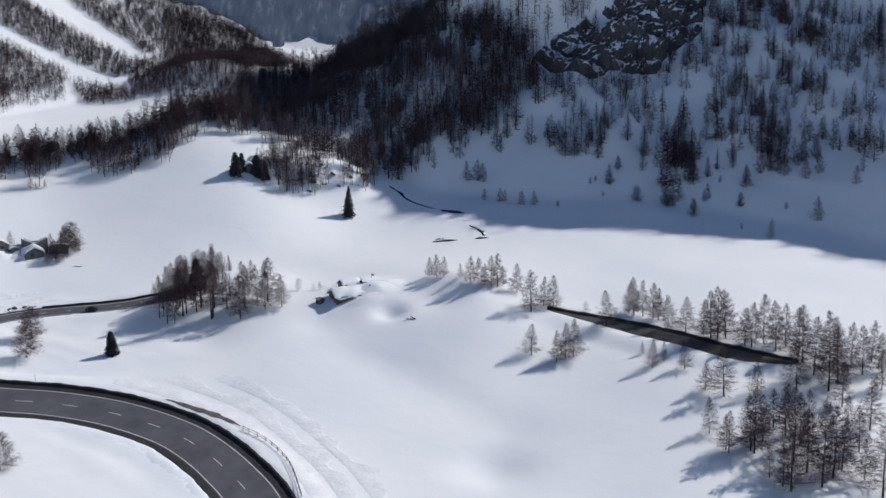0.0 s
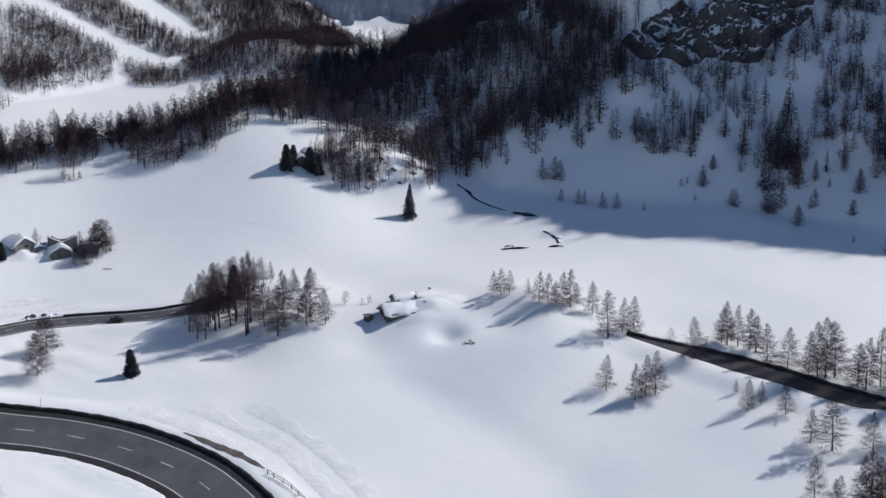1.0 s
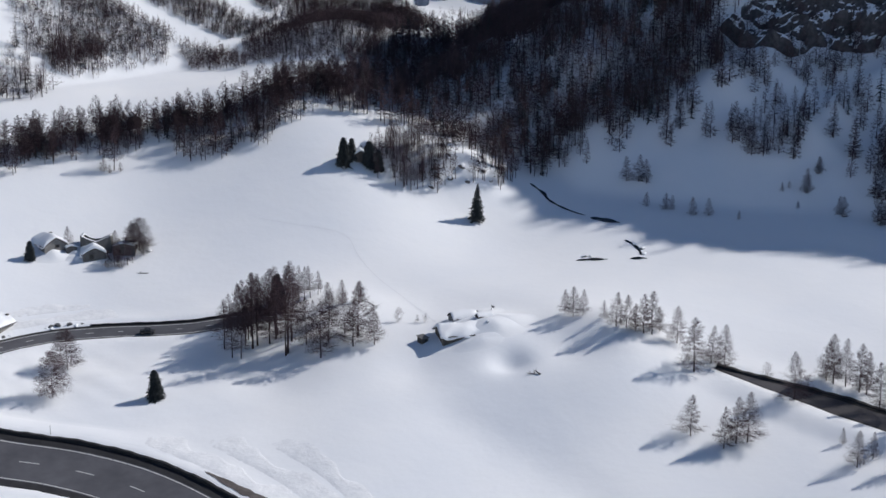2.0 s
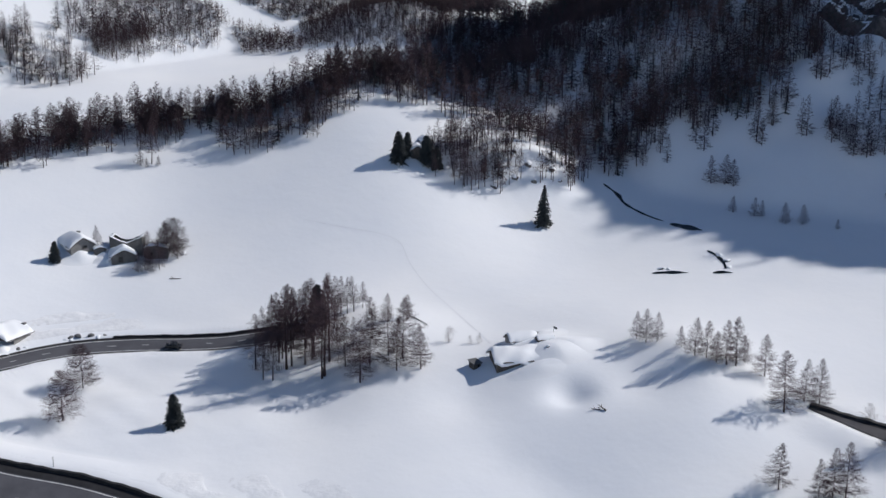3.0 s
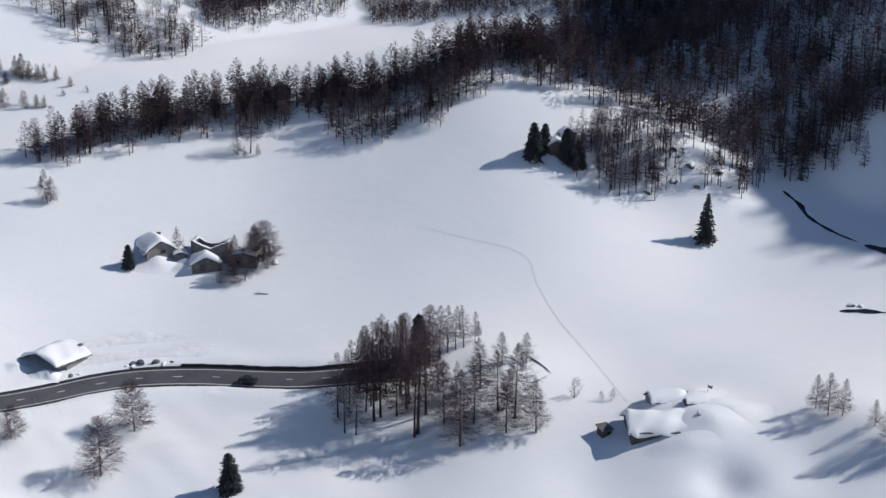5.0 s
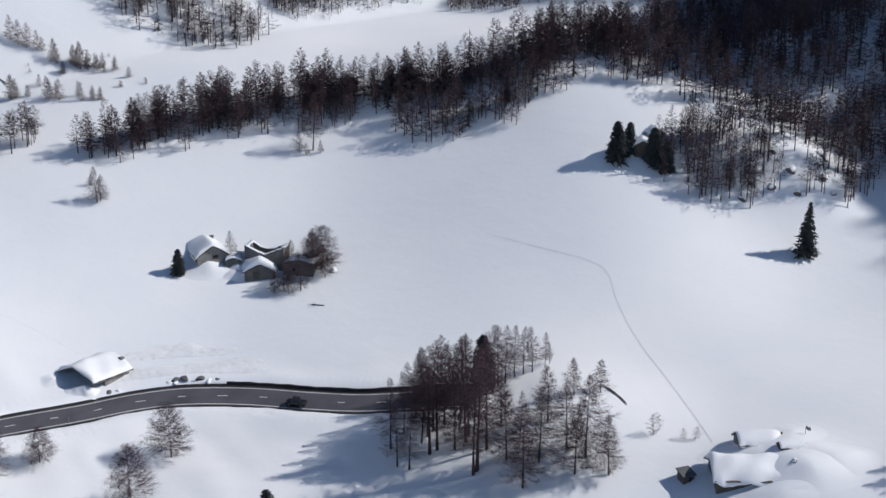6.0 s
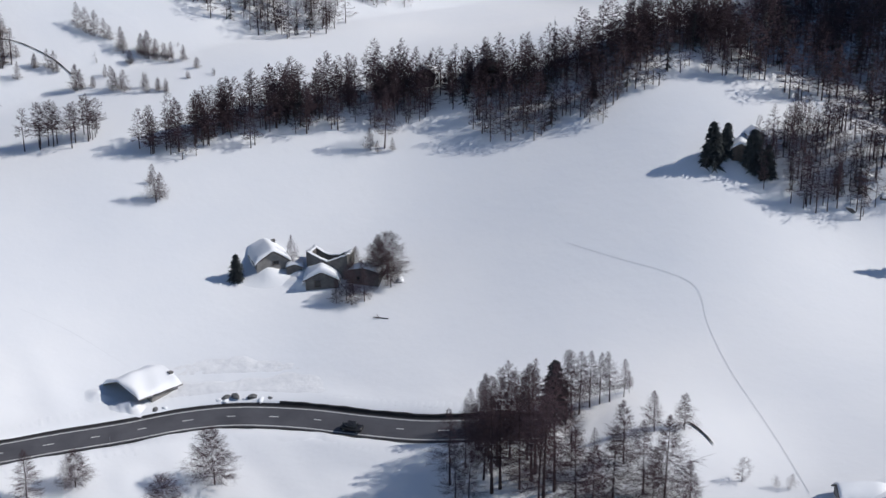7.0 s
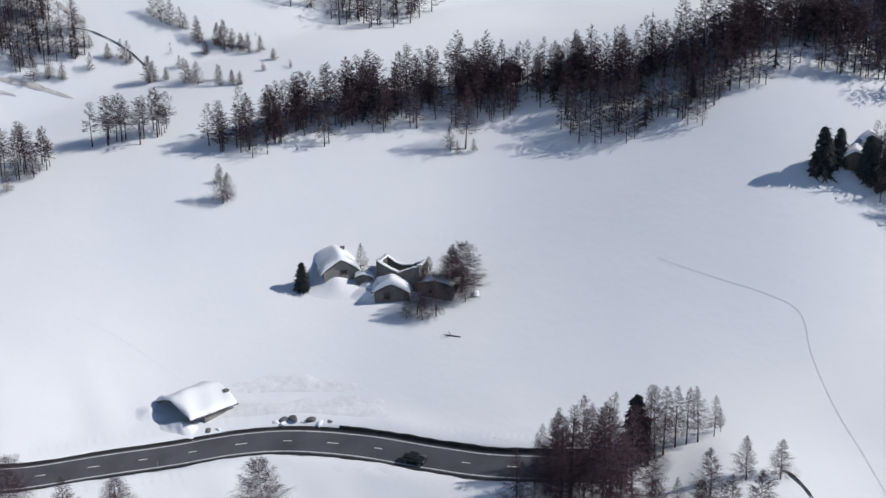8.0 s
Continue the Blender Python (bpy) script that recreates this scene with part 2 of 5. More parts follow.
def mesh_of(name, v, f, mat, smooth_shade=True):
    me = bpy.data.meshes.new(name)
    me.vertices.add(len(v))
    me.vertices.foreach_set("co", np.asarray(v, np.float32).ravel())
    f = np.asarray(f, np.int32)
    n = f.shape[1]
    me.loops.add(f.size)
    me.loops.foreach_set("vertex_index", f.ravel())
    me.polygons.add(len(f))
    me.polygons.foreach_set("loop_start", np.arange(0, f.size, n, dtype=np.int32))
    me.polygons.foreach_set("loop_total", np.full(len(f), n, np.int32))
    me.polygons.foreach_set("use_smooth", np.full(len(f), smooth_shade))
    me.update(calc_edges=True)
    me.validate()
    me.materials.append(mat)
    return me


gx = np.concatenate([grow(-230, -3200, -6)[::-1], lines([(-230, -130, 2.0), (-130, 100, 0.95), (100, 230, 2.6)]), grow(230, 3200, 6)])
gy = np.concatenate([grow(30, -3200, -6)[::-1], lines([(30, 176, 2.2), (176, 290, 0.95), (290, 530, 2.0)]), grow(530, 3800, 6)])
gz = ground(np.repeat(gx, len(gy)), np.tile(gy, len(gx))).reshape(len(gx), len(gy))
tagged(levelled(new("ground", sheet("ground", gx, gy, gz, SNOW))), "snow-covered alpine valley floor and mountain slopes", "snow field", kind="structure")
# ---- end of land ----


# ---- helpers for things ----
def part(name, bm, mat, parent, label="", smooth_shade=False):
    me = bpy.data.meshes.new(name)
    if smooth_shade:
        for face in bm.faces:
            face.smooth = True
    bm.to_mesh(me)
    bm.free()
    me.materials.append(mat)
    ob = new(name, me)
    ob.parent = parent
    if label:
        tagged(ob, label)
    return ob


def thing(name, x, y, label, category, group="", turn=0.0, z=None, sink=0.0):
    ob = new(name)
    px, py, pz = upright(x, y, ground(x, y)[0] if z is None else z)[0]
    ob.matrix_world = pose(px, py, pz - sink, 0, 0, turn)
    return tagged(ob, label, category, group)


def box(bm, x0, y0, z0, x1, y1, z1, bevel=0.0):
    made = bmesh.ops.create_cube(bm, size=1)["verts"]
    bmesh.ops.scale(bm, verts=made, vec=(x1 - x0, y1 - y0, z1 - z0))
    bmesh.ops.translate(bm, verts=made, vec=((x0 + x1) / 2, (y0 + y1) / 2, (z0 + z1) / 2))
    if bevel:
        edges = list({e for v in made for e in v.link_edges})
        bmesh.ops.bevel(bm, geom=edges, offset=bevel, segments=2, affect="EDGES", profile=0.6)
    return made


def boxed(*args, bevel=0.0):
    bm = bmesh.new()
    box(bm, *args, bevel=bevel)
    return bm


# ---- roads ----
def strip(run, offset0, offset1, lift, start=0.0, end=1e9):
    """Corners of a ribbon beside a run of points, from one sideways offset to another."""
    p = run[:, :2]
    t = np.gradient(p, axis=0)
    t /= np.linalg.norm(t, axis=1)[:, None]
    n = np.column_stack([-t[:, 1], t[:, 0]])
    s = np.r_[0, np.cumsum(np.linalg.norm(np.diff(p, axis=0), axis=1))]
    keep = np.flatnonzero((s >= start) & (s <= end))
    a, b = p + n * (offset0 * run[:, 3:4]), p + n * (offset1 * run[:, 3:4])
    v = np.concatenate([np.column_stack([a, run[:, 2] + lift])[keep], np.column_stack([b, run[:, 2] + lift])[keep]])
    k = len(keep)
    i = np.arange(k - 1)
    return v, np.column_stack([i, i + 1, i + k + 1, i + k]), s[-1]


def road(name, run, half, asphalt, label, dash, gap, margin, band, marked=True, mat=ASPHALT):
    v, f, length = strip(run, half + 0.1, -half - 0.1, 0.0)
    ob = tagged(levelled(new(name, mesh_of(name, v, f, mat))), label, "road", kind="structure")
    for side in (-1, 1):
        o = side * (asphalt - margin)
        v, f, _ = strip(run, o + 0.08, o - 0.08, 0.012)
        if margin > 0.3:
            edge = new("edge_line", mesh_of("edge_line", v, f, LINE))
            edge.parent = ob
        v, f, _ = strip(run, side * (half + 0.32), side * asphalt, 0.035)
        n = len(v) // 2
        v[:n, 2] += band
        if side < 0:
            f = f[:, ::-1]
        verge = new("verge", mesh_of("verge", v, f, DARK_EDGE))
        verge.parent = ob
    s = 3.0
    while marked and s < length - dash:
        v, f, _ = strip(run, 0.07, -0.07, 0.012, s, s + dash)
        if len(f):
            d = new("dash", mesh_of("dash", v, f, LINE))
            d.parent = ob
        s += dash + gap
    return ob


def bank(road_ob, run, half, side, high, wild=1.0):
    """The cut snow edge beside a road, from the verge up to the snow field."""
    p = run[:, :2]
    t = np.gradient(p, axis=0)
    t /= np.linalg.norm(t, axis=1)[:, None]
    n = np.column_stack([-t[:, 1], t[:, 0]]) * side
    s = np.r_[0, np.cumsum(np.linalg.norm(np.diff(p, axis=0), axis=1))]
    wave = wild * (0.16 * np.sin(s * 0.31) + 0.10 * np.sin(s * 0.83 + 1) + 0.06 * np.sin(s * 2.1))
    cols = []
    for k, (o, up) in enumerate(((0.2, -0.12), (0.36, 0.5), (0.7, 0.85), (1.2, 1.0), (1.9, 1.02), (3.0, 0.0))):
        q = p + n * ((half * run[:, 3] + o + wave * min(1.0, o)))[:, None]
        g = ground(q[:, 0], q[:, 1])
        z = run[:, 2] + up * high * (1 + 0.5 * wave)
        z = g - 0.04 if k == 5 else np.maximum(g + 0.05, z) if k > 2 else z
        cols.append(np.column_stack([q, z]))
    k = len(p)
    i = (np.arange(5)[:, None] * k + np.arange(k - 1)[None, :]).ravel()
    f = np.column_stack([i, i + 1, i + k + 1, i + k])
    ob = new("snow_edge", mesh_of("snow_edge", np.concatenate(cols), f if side < 0 else f[:, ::-1], SNOW))
    ob.parent = road_ob


def finer(run, n=3):
    i = np.linspace(0, len(run) - 1, (len(run) - 1) * n + 1)
    return np.column_stack([np.interp(i, np.arange(len(run)), run[:, c]) for c in range(4)])


def kerb_and_shade(road_ob, run, half, high, wide=0.75):
    """The dark retaining wall along the outer edge of a road: an upright face and a narrow top. On the valley road it
    paints the bank's shadow.
    """
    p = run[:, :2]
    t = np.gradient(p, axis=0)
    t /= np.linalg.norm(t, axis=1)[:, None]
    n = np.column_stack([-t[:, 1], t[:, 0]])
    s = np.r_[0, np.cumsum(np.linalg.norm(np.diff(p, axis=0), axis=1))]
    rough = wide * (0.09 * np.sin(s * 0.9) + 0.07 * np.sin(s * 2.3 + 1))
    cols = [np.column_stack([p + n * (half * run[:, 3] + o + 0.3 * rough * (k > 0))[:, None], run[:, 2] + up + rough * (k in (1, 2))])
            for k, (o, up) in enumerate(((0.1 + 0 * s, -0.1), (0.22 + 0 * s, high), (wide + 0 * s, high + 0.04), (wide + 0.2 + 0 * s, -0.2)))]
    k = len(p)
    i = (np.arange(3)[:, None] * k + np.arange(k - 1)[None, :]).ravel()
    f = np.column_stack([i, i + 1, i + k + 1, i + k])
    ob = new("kerb_and_shade", mesh_of("kerb_and_shade", np.concatenate(cols), f[:, ::-1], DARK_EDGE, False))
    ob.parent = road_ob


bend = road("road_bend", finer(ROADS[0][0]), 6.3, 4.9, "grey two-lane asphalt mountain road bend with white markings", 3.4, 5.9, 0.35, 0.1)
valley = road("road_valley", finer(ROADS[1][0]), 2.4, 2.2, "cleared grey asphalt road between snow banks", 1.6, 4.0, 0.31, 0.08)
cutting = road("road_side", finer(ROADS[2][0]), 2.7, 2.2, "wet asphalt road in a snow cutting, its shade in the dark tone", 1.6, 6.0, 0.12, 0.15, False, WET_SHADED)
for road_ob, (run, half), high in ((bend, ROADS[0], 0.42), (valley, ROADS[1], 0.36), (cutting, ROADS[2], 0.36)):
    for side in (-1, 1):
        bank(road_ob, finer(run), half, side, high, 2.4 if side < 0 else 1.0)


kerb_and_shade(bend, finer(ROADS[0][0]), 6.3, 0.62, 0.6)
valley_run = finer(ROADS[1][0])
# Dark strip in place of the shadow below the valley road's far bank.
kerb_and_shade(valley, valley_run[valley_run[:, 0] > -88], 2.4, 0.38, 0.4)
kerb_and_shade(cutting, finer(ROADS[2][0]), 2.7, 0.4)


# ---- trees ----
def cone_strips(a, b, w0):
    """Three-sided tapered sticks from points a to points b, w0 thick at a."""
    a, b = np.asarray(a, float), np.asarray(b, float)
    n = len(a)
    d = b - a
    d /= np.maximum(np.linalg.norm(d, axis=1), 1e-6)[:, None]
    ref = np.where(np.abs(d[:, 2:3]) > 0.9, [[1.0, 0, 0]], [[0, 0, 1.0]])
    u = np.cross(d, ref)
    u /= np.linalg.norm(u, axis=1)[:, None]
    w = np.cross(d, u)
    r = np.broadcast_to(np.asarray(w0, float), (n,))[:, None] / 2
    ring = [a + r * (math.cos(k * 2.0944) * u + math.sin(k * 2.0944) * w) for k in range(3)]
    v = np.stack([*ring, b], 1).reshape(-1, 3)
    i = np.arange(n)[:, None] * 4
    f = np.concatenate([i + [0, 1, 3], i + [1, 2, 3], i + [2, 0, 3]])
    return v, f


def slivers(rng, a, b, w0):
    """Fine twigs from points a to points b, each one thin pointed blade, rolled at random."""
    n = len(a)
    d = b - a
    d /= np.maximum(np.linalg.norm(d, axis=1), 1e-6)[:, None]
    u = np.cross(d, rng.normal(0, 1, (n, 3)))
    u *= (w0 / 2 / np.maximum(np.linalg.norm(u, axis=1), 1e-6))[:, None]
    return np.stack([a + u, a - u, b], 1).reshape(-1, 3), np.arange(n * 3).reshape(-1, 3)


def trunk_of(rng, h, r, sides=6, rings=5, bend=0.02):
    t = np.linspace(0, 1, rings)
    c = np.column_stack([bend * h * np.sin(t * 3 + rng.uniform(0, 6)) * t, bend * h * np.cos(t * 2.4 + rng.uniform(0, 6)) * t, t * h])
    rad = r * (1 - t * 0.93) * (1 + 0.6 * np.exp(-t * 22))
    ang = np.arange(sides) * 2 * math.pi / sides
    v = (c[:, None, :] + np.stack([np.cos(ang) * rad[:, None], np.sin(ang) * rad[:, None], np.zeros((rings, sides))], -1)).reshape(-1, 3)
    v[:sides, 2] -= 0.5
    f = []
    for k in range(rings - 1):
        for s in range(sides):
            a, b = k * sides + s, k * sides + (s + 1) % sides
            f += [(a, b, b + sides), (a, b + sides, a + sides)]
    return v, np.array(f), c


def larch(seed, h=10.0, branches=64, twigs=9, spread=0.17, bare=0.24, thick=0.03, power=0.8, droop=0.34, sides=6, wild=1.0):
    """A leafless larch: trunk, and a see-through crown of drooping, upturned boughs with fine flat sprays."""
    rng = np.random.default_rng(seed)
    tv, tf, axis = trunk_of(rng, h, 0.0105 * h, sides, 5 if sides > 4 else 3 if sides > 3 else 2)
    u = ((np.arange(branches) + rng.random(branches)) / branches) ** 0.9
    t = bare + (0.992 - bare) * u
    ang = np.arange(branches) * 2.4 + rng.normal(0, 0.6, branches)
    env = (1 - u) ** power * np.clip(0.55 + u * 3.0, 0, 1)
    lop = 1 + wild * (0.22 * np.cos(ang - rng.uniform(0, 6)) + 0.15 * np.sin(t * 19 + rng.uniform(0, 6)))
    ln = h * spread * env * lop * rng.uniform(0.86 - 0.26 * wild, 1.12, branches) + 0.014 * h
    base = np.column_stack([np.interp(t, np.linspace(0, 1, len(axis)), axis[:, k]) for k in range(3)])
    side = np.column_stack([np.cos(ang), np.sin(ang), np.zeros(branches)])
    up = np.array([0, 0, 1.0])
    sag = -droop + (droop + 0.75) * u ** 2.2 + rng.normal(0, 0.09, branches)
    mid = base + side * (0.6 * ln)[:, None] + up * (sag * 0.6 * ln)[:, None]
    tip = mid + side * (0.4 * ln)[:, None] + up * ((0.06 + 0.4 * u) * ln)[:, None]
    w = (0.0042 * h * (1.25 - t) + 0.0012 * h) * (92 / max(branches, 92)) ** 0.5
    stick = cone_strips if sides > 4 else (lambda p, q, wide: slivers(rng, p, q, wide * 1.5))
    av, af = stick(base, mid + (mid - base) * 0.15, w)
    bv, bf = stick(mid, tip, w * 0.6)
    s = rng.uniform(0.12, 1.0, (branches, twigs))[..., None] ** 0.8
    root = np.where(s < 0.6, base[:, None] + (mid - base)[:, None] * s / 0.6, mid[:, None] + (tip - mid)[:, None] * (s - 0.6) / 0.4)
    across = np.column_stack([-np.sin(ang), np.cos(ang), np.zeros(branches)])[:, None] * rng.choice([-1.0, 1.0], (branches, twigs, 1))
    way = side[:, None] * 0.75 + across * rng.uniform(0.15, 0.95, (branches, twigs, 1)) + rng.normal(0, 0.3, (branches, twigs, 3)) + [0, 0, -0.12]
    size = ((0.34 + 0.1 * wild) * ln[:, None] * rng.uniform(0.35, 1.3, (branches, twigs)) + h * (0.004 + 0.014 * (1 - u[:, None])))[..., None]
    end = root + way / np.linalg.norm(way, axis=2)[..., None] * size
    wv, wf = slivers(rng, root.reshape(-1, 3), end.reshape(-1, 3), thick * 1.2 * h / 10)
    stubs = 7 if sides > 3 else 1
    st_ = rng.uniform(min(0.12, bare * 0.5), bare + 0.02, stubs)
    sb_ = np.column_stack([np.interp(st_, np.linspace(0, 1, len(axis)), axis[:, k]) for k in range(3)])
    sa_ = rng.uniform(0, 6.28, stubs)
    sv, sf = cone_strips(sb_, sb_ + np.column_stack([np.cos(sa_), np.sin(sa_), rng.uniform(-0.5, 0.1, stubs)]) * (h * spread * rng.uniform(0.15, 0.5, stubs))[:, None], 0.003 * h)
    vs, fs, c = [], [], 0
    for v, f in ((av, af), (bv, bf), (wv, wf), (sv, sf)):
        vs.append(v)
        fs.append(f + c)
        c += len(v)
    return (tv, tf), (np.concatenate(vs), np.concatenate(fs))


def spruce(seed, h=10.0, whorls=22, per=15, spread=0.2, fingers=5, power=0.8):
    """An evergreen: dense whorls of hanging needle boughs with ragged tips."""
    rng = np.random.default_rng(seed)
    tv, tf, axis = trunk_of(rng, h, 0.016 * h)
    n = whorls * per
    t = 0.05 + 0.93 * (np.repeat(np.arange(whorls), per) + rng.uniform(-0.4, 0.4, n)) / whorls
    ang = rng.uniform(0, 2 * math.pi, n)
    ln = h * spread * (1.03 - t) ** power * rng.uniform(0.6, 1.15, n)
    base = np.column_stack([np.zeros(n), np.zeros(n), t * h])
    tip = base + np.column_stack([np.cos(ang) * ln, np.sin(ang) * ln, -0.32 * ln + rng.normal(0, 0.05, n) * ln])
    bv, bf = cone_strips(base, tip, 0.10 * ln + 0.01 * h)
    s = rng.uniform(0.15, 1.0, (n, fingers))
    root = (base[:, None] + (tip - base)[:, None] * s[..., None]).reshape(-1, 3)
    way = np.stack([np.cos(ang), np.sin(ang), np.full(n, -0.6)], 1)[:, None] + rng.normal(0, 0.5, (n, fingers, 3))
    end = root + (way * (0.3 * ln)[:, None, None]).reshape(-1, 3)
    wv, wf = cone_strips(root, end, np.repeat(0.13 * ln + 0.012 * h, fingers))
    return (tv, tf), (np.concatenate([bv, wv]), np.concatenate([bf, wf + len(bv)]))


TREES = {}


def tree_kind(key, maker, leaf, count, name, label, category, **shape):
    """A few grown shapes of one kind, to be set out as things of trunk and crown."""
    TREES[key] = []
    for k in range(count):
        (tv, tf), (cv, cf) = maker(100 + 7 * k + len(key), **shape)
        TREES[key].append((mesh_of("trunk", tv, tf, BARK), mesh_of("crown", cv, cf, leaf, False)))
    TREES[key + "_tags"] = (name, label, category)


tree_kind("larch", larch, TWIG, 8, "larch_tree", "bare brown larch tree standing in snow", "tree", branches=230, twigs=22, spread=0.35, bare=0.12, thick=0.021, power=0.95, droop=0.3)
tree_kind("tall", larch, TWIG, 7, "larch_tree", "tall bare larch with a clear trunk and dense brown crown", "tree", branches=180, twigs=19, spread=0.265, bare=0.24, thick=0.0165, power=0.95, droop=0.32)
tree_kind("thin", larch, TWIG, 5, "larch_tree", "slender bare larch with a high crown in snow", "tree", branches=190, twigs=20, spread=0.3, bare=0.14, thick=0.0225, power=0.95)
tree_kind("broad", larch, TWIG, 4, "larch_tree", "broad bare brown larch alone on the snow", "tree", branches=260, twigs=34, spread=0.48, bare=0.13, thick=0.021, power=0.6, droop=0.2, wild=0.4)
tree_kind("young", larch, TWIG, 5, "larch_tree", "young bare brown larch branched to the ground in snow", "tree", branches=100, twigs=16, spread=0.33, bare=0.05, thick=0.06, power=0.85, droop=0.2)
tree_kind("bush", larch, TWIG, 3, "shrub", "small bare brown shrub sticking out of snow", "shrub", branches=60, twigs=24, spread=0.4, bare=0.05, thick=0.035, power=0.5, droop=-0.3)
tree_kind("spruce", spruce, NEEDLE, 3, "spruce_tree", "dark green spruce tree standing in snow", "tree", whorls=30, per=16, spread=0.185)
tree_kind("pine", spruce, NEEDLE, 3, "conifer_tree", "dense dark evergreen conifer in snow", "tree", spread=0.27, whorls=26, per=24, power=0.5)


def plant(key, x, y, h, group, seed, lean=0.0):
    rng = random.Random(seed)
    trunk, crown = rng.choice(TREES[key])
    name, label, category = TREES[key + "_tags"]
    root = new(name)
    size = h / 10.7
    px, py, pz = upright(x, y, ground(x, y)[0])[0]
    root.matrix_world = pose(px, py, pz - 0.05, rng.uniform(-2.5, 2.5) + lean, rng.uniform(-2.5, 2.5), rng.uniform(0, 360)) @ Matrix.Diagonal((size * rng.uniform(0.9, 1.1), size * rng.uniform(0.9, 1.1), size, 1))
    tagged(root, label, category, group)
    for nm, me in (("trunk", trunk), ("crown", crown)):
        ob = new(nm, me)
        ob.parent = root
    return root


for k, (x, y, h) in enumerate([(1.0, 269.3, 5.0), (2.6, 267.8, 6.0), (10.4, 263.4, 6.8), (12.2, 263.3, 6.5), (15.3, 262.8, 7.8), (16.8, 263.4, 8.5), (21.3, 263.1, 7.4), (24.2, 255.6, 10.5), (29.5, 258.8, 8.8), (23.4, 239.6, 7.4), (28.6, 237.4, 7.5), (30.6, 238.9, 8.3), (32.4, 239.4, 9.0)]):
    plant('larch', x, y, h, 'trees on the knoll', 17 * k + 0)
for k, (x, y, h) in enumerate([(4.3, 267.6, 5.4), (8.2, 265.6, 3.8), (13.8, 262.7, 5.6), (18.2, 265.3, 5.0), (27.3, 259.9, 7.6)]):
    plant('thin', x, y, h, 'trees on the knoll', 17 * k + 1)
for k, (x, y, h) in enumerate([(36.9, 257.7, 3.0), (43.1, 252.9, 4.3)]):
    plant('bush', x, y, h, 'trees along the side road', 17 * k + 2)
for k, (x, y, h) in enumerate([(40.7, 250.9, 9.4), (46.8, 258.3, 7.8), (47.8, 257.3, 9.6), (51.8, 255.2, 9.2), (54.4, 250.3, 8.9), (58.0, 248.6, 9.1), (63.0, 245.5, 11.7), (64.3, 245.0, 12.7), (66.1, 245.5, 11.7), (69.6, 242.1, 9.1), (70.9, 241.3, 10.9), (74.0, 243.2, 12.1), (75.7, 239.6, 12.1), (80.0, 237.4, 11.6), (48.5, 233.8, 6.5), (55.0, 232.6, 6.6)]):
    plant('larch', x, y, h, 'trees along the side road', 17 * k + 3)
for k, (x, y, h) in enumerate([(49.8, 256.9, 9.1), (52.9, 254.6, 8.1), (61.6, 246.7, 9.0), (78.7, 242.9, 10.4), (51.2, 236.1, 4.8), (47.2, 239.8, 3.0)]):
    plant('thin', x, y, h, 'trees along the side road', 17 * k + 4)
for k, (x, y, h) in enumerate([(57.5, 223.3, 6.7), (60.8, 221.2, 11.4), (55.3, 207.6, 7.9), (62.2, 200.3, 13.5), (61.7, 201.1, 11.8), (67.6, 221.3, 7.7), (67.8, 209.1, 8.5), (69.5, 206.5, 10.3), (68.6, 196.9, 15.7), (70.5, 194.6, 11.9), (72.1, 190.3, 16.8), (74.9, 193.3, 14.6), (76.2, 223.9, 11.6), (81.2, 229.7, 13.6), (82.6, 223.7, 18.0), (91.3, 237.1, 9.6), (91.9, 231.4, 11.6), (95.9, 237.8, 9.9), (86.6, 209.4, 10.9), (82.3, 188.0, 15.7), (80.5, 235.9, 13.3), (94.0, 225.3, 9.1), (71.6, 212.5, 7.5), (74.4, 208.5, 8.6)]):
    plant('larch', x, y, h, 'wood below the side road', 17 * k + 5)
for k, (x, y, h) in enumerate([(57.5, 200.4, 8.9), (57.2, 201.6, 7.4), (64.9, 189.8, 8.9), (63.1, 192.1, 6.8), (85.3, 226.7, 15.3), (82.2, 209.1, 7.4)]):
    plant('thin', x, y, h, 'wood below the side road', 17 * k + 6)
for k, (x, y, h) in enumerate([(-60.1, 257.0, 10.3), (-57.7, 254.0, 9.1), (-56.0, 253.9, 8.1), (-56.7, 258.8, 11.6), (-54.7, 257.0, 15.2), (-54.1, 257.9, 14.6), (-55.6, 263.2, 11.4), (-51.1, 259.8, 14.2), (-47.7, 255.4, 17.7), (-47.9, 254.8, 13.9), (-47.9, 258.9, 16.0), (-52.5, 271.8, 10.1), (-52.3, 273.0, 9.4), (-51.5, 273.5, 8.6), (-50.8, 275.0, 8.0), (-49.9, 275.9, 7.2), (-48.9, 276.6, 7.0), (-47.7, 278.1, 5.3), (-47.5, 279.4, 3.1), (-56.1, 266.5, 10.2)]):
    plant('tall', x, y, h, 'grove by the road', 17 * k + 7)
for k, (x, y, h) in enumerate([(-54.4, 272.8, 8.1)]):
    plant('pine', x, y, h, 'grove by the road', 17 * k + 8)
for k, (x, y, h) in enumerate([(-44.8, 257.6, 9.5), (-41.2, 253.8, 11.2), (-40.8, 258.0, 10.4), (-42.2, 264.6, 7.9), (-36.1, 257.3, 9.4), (-41.1, 271.0, 5.5), (-35.9, 260.4, 11.2), (-38.3, 273.1, 4.9), (-32.4, 258.4, 8.2)]):
    plant('larch', x, y, h, 'grove by the road', 17 * k + 9)
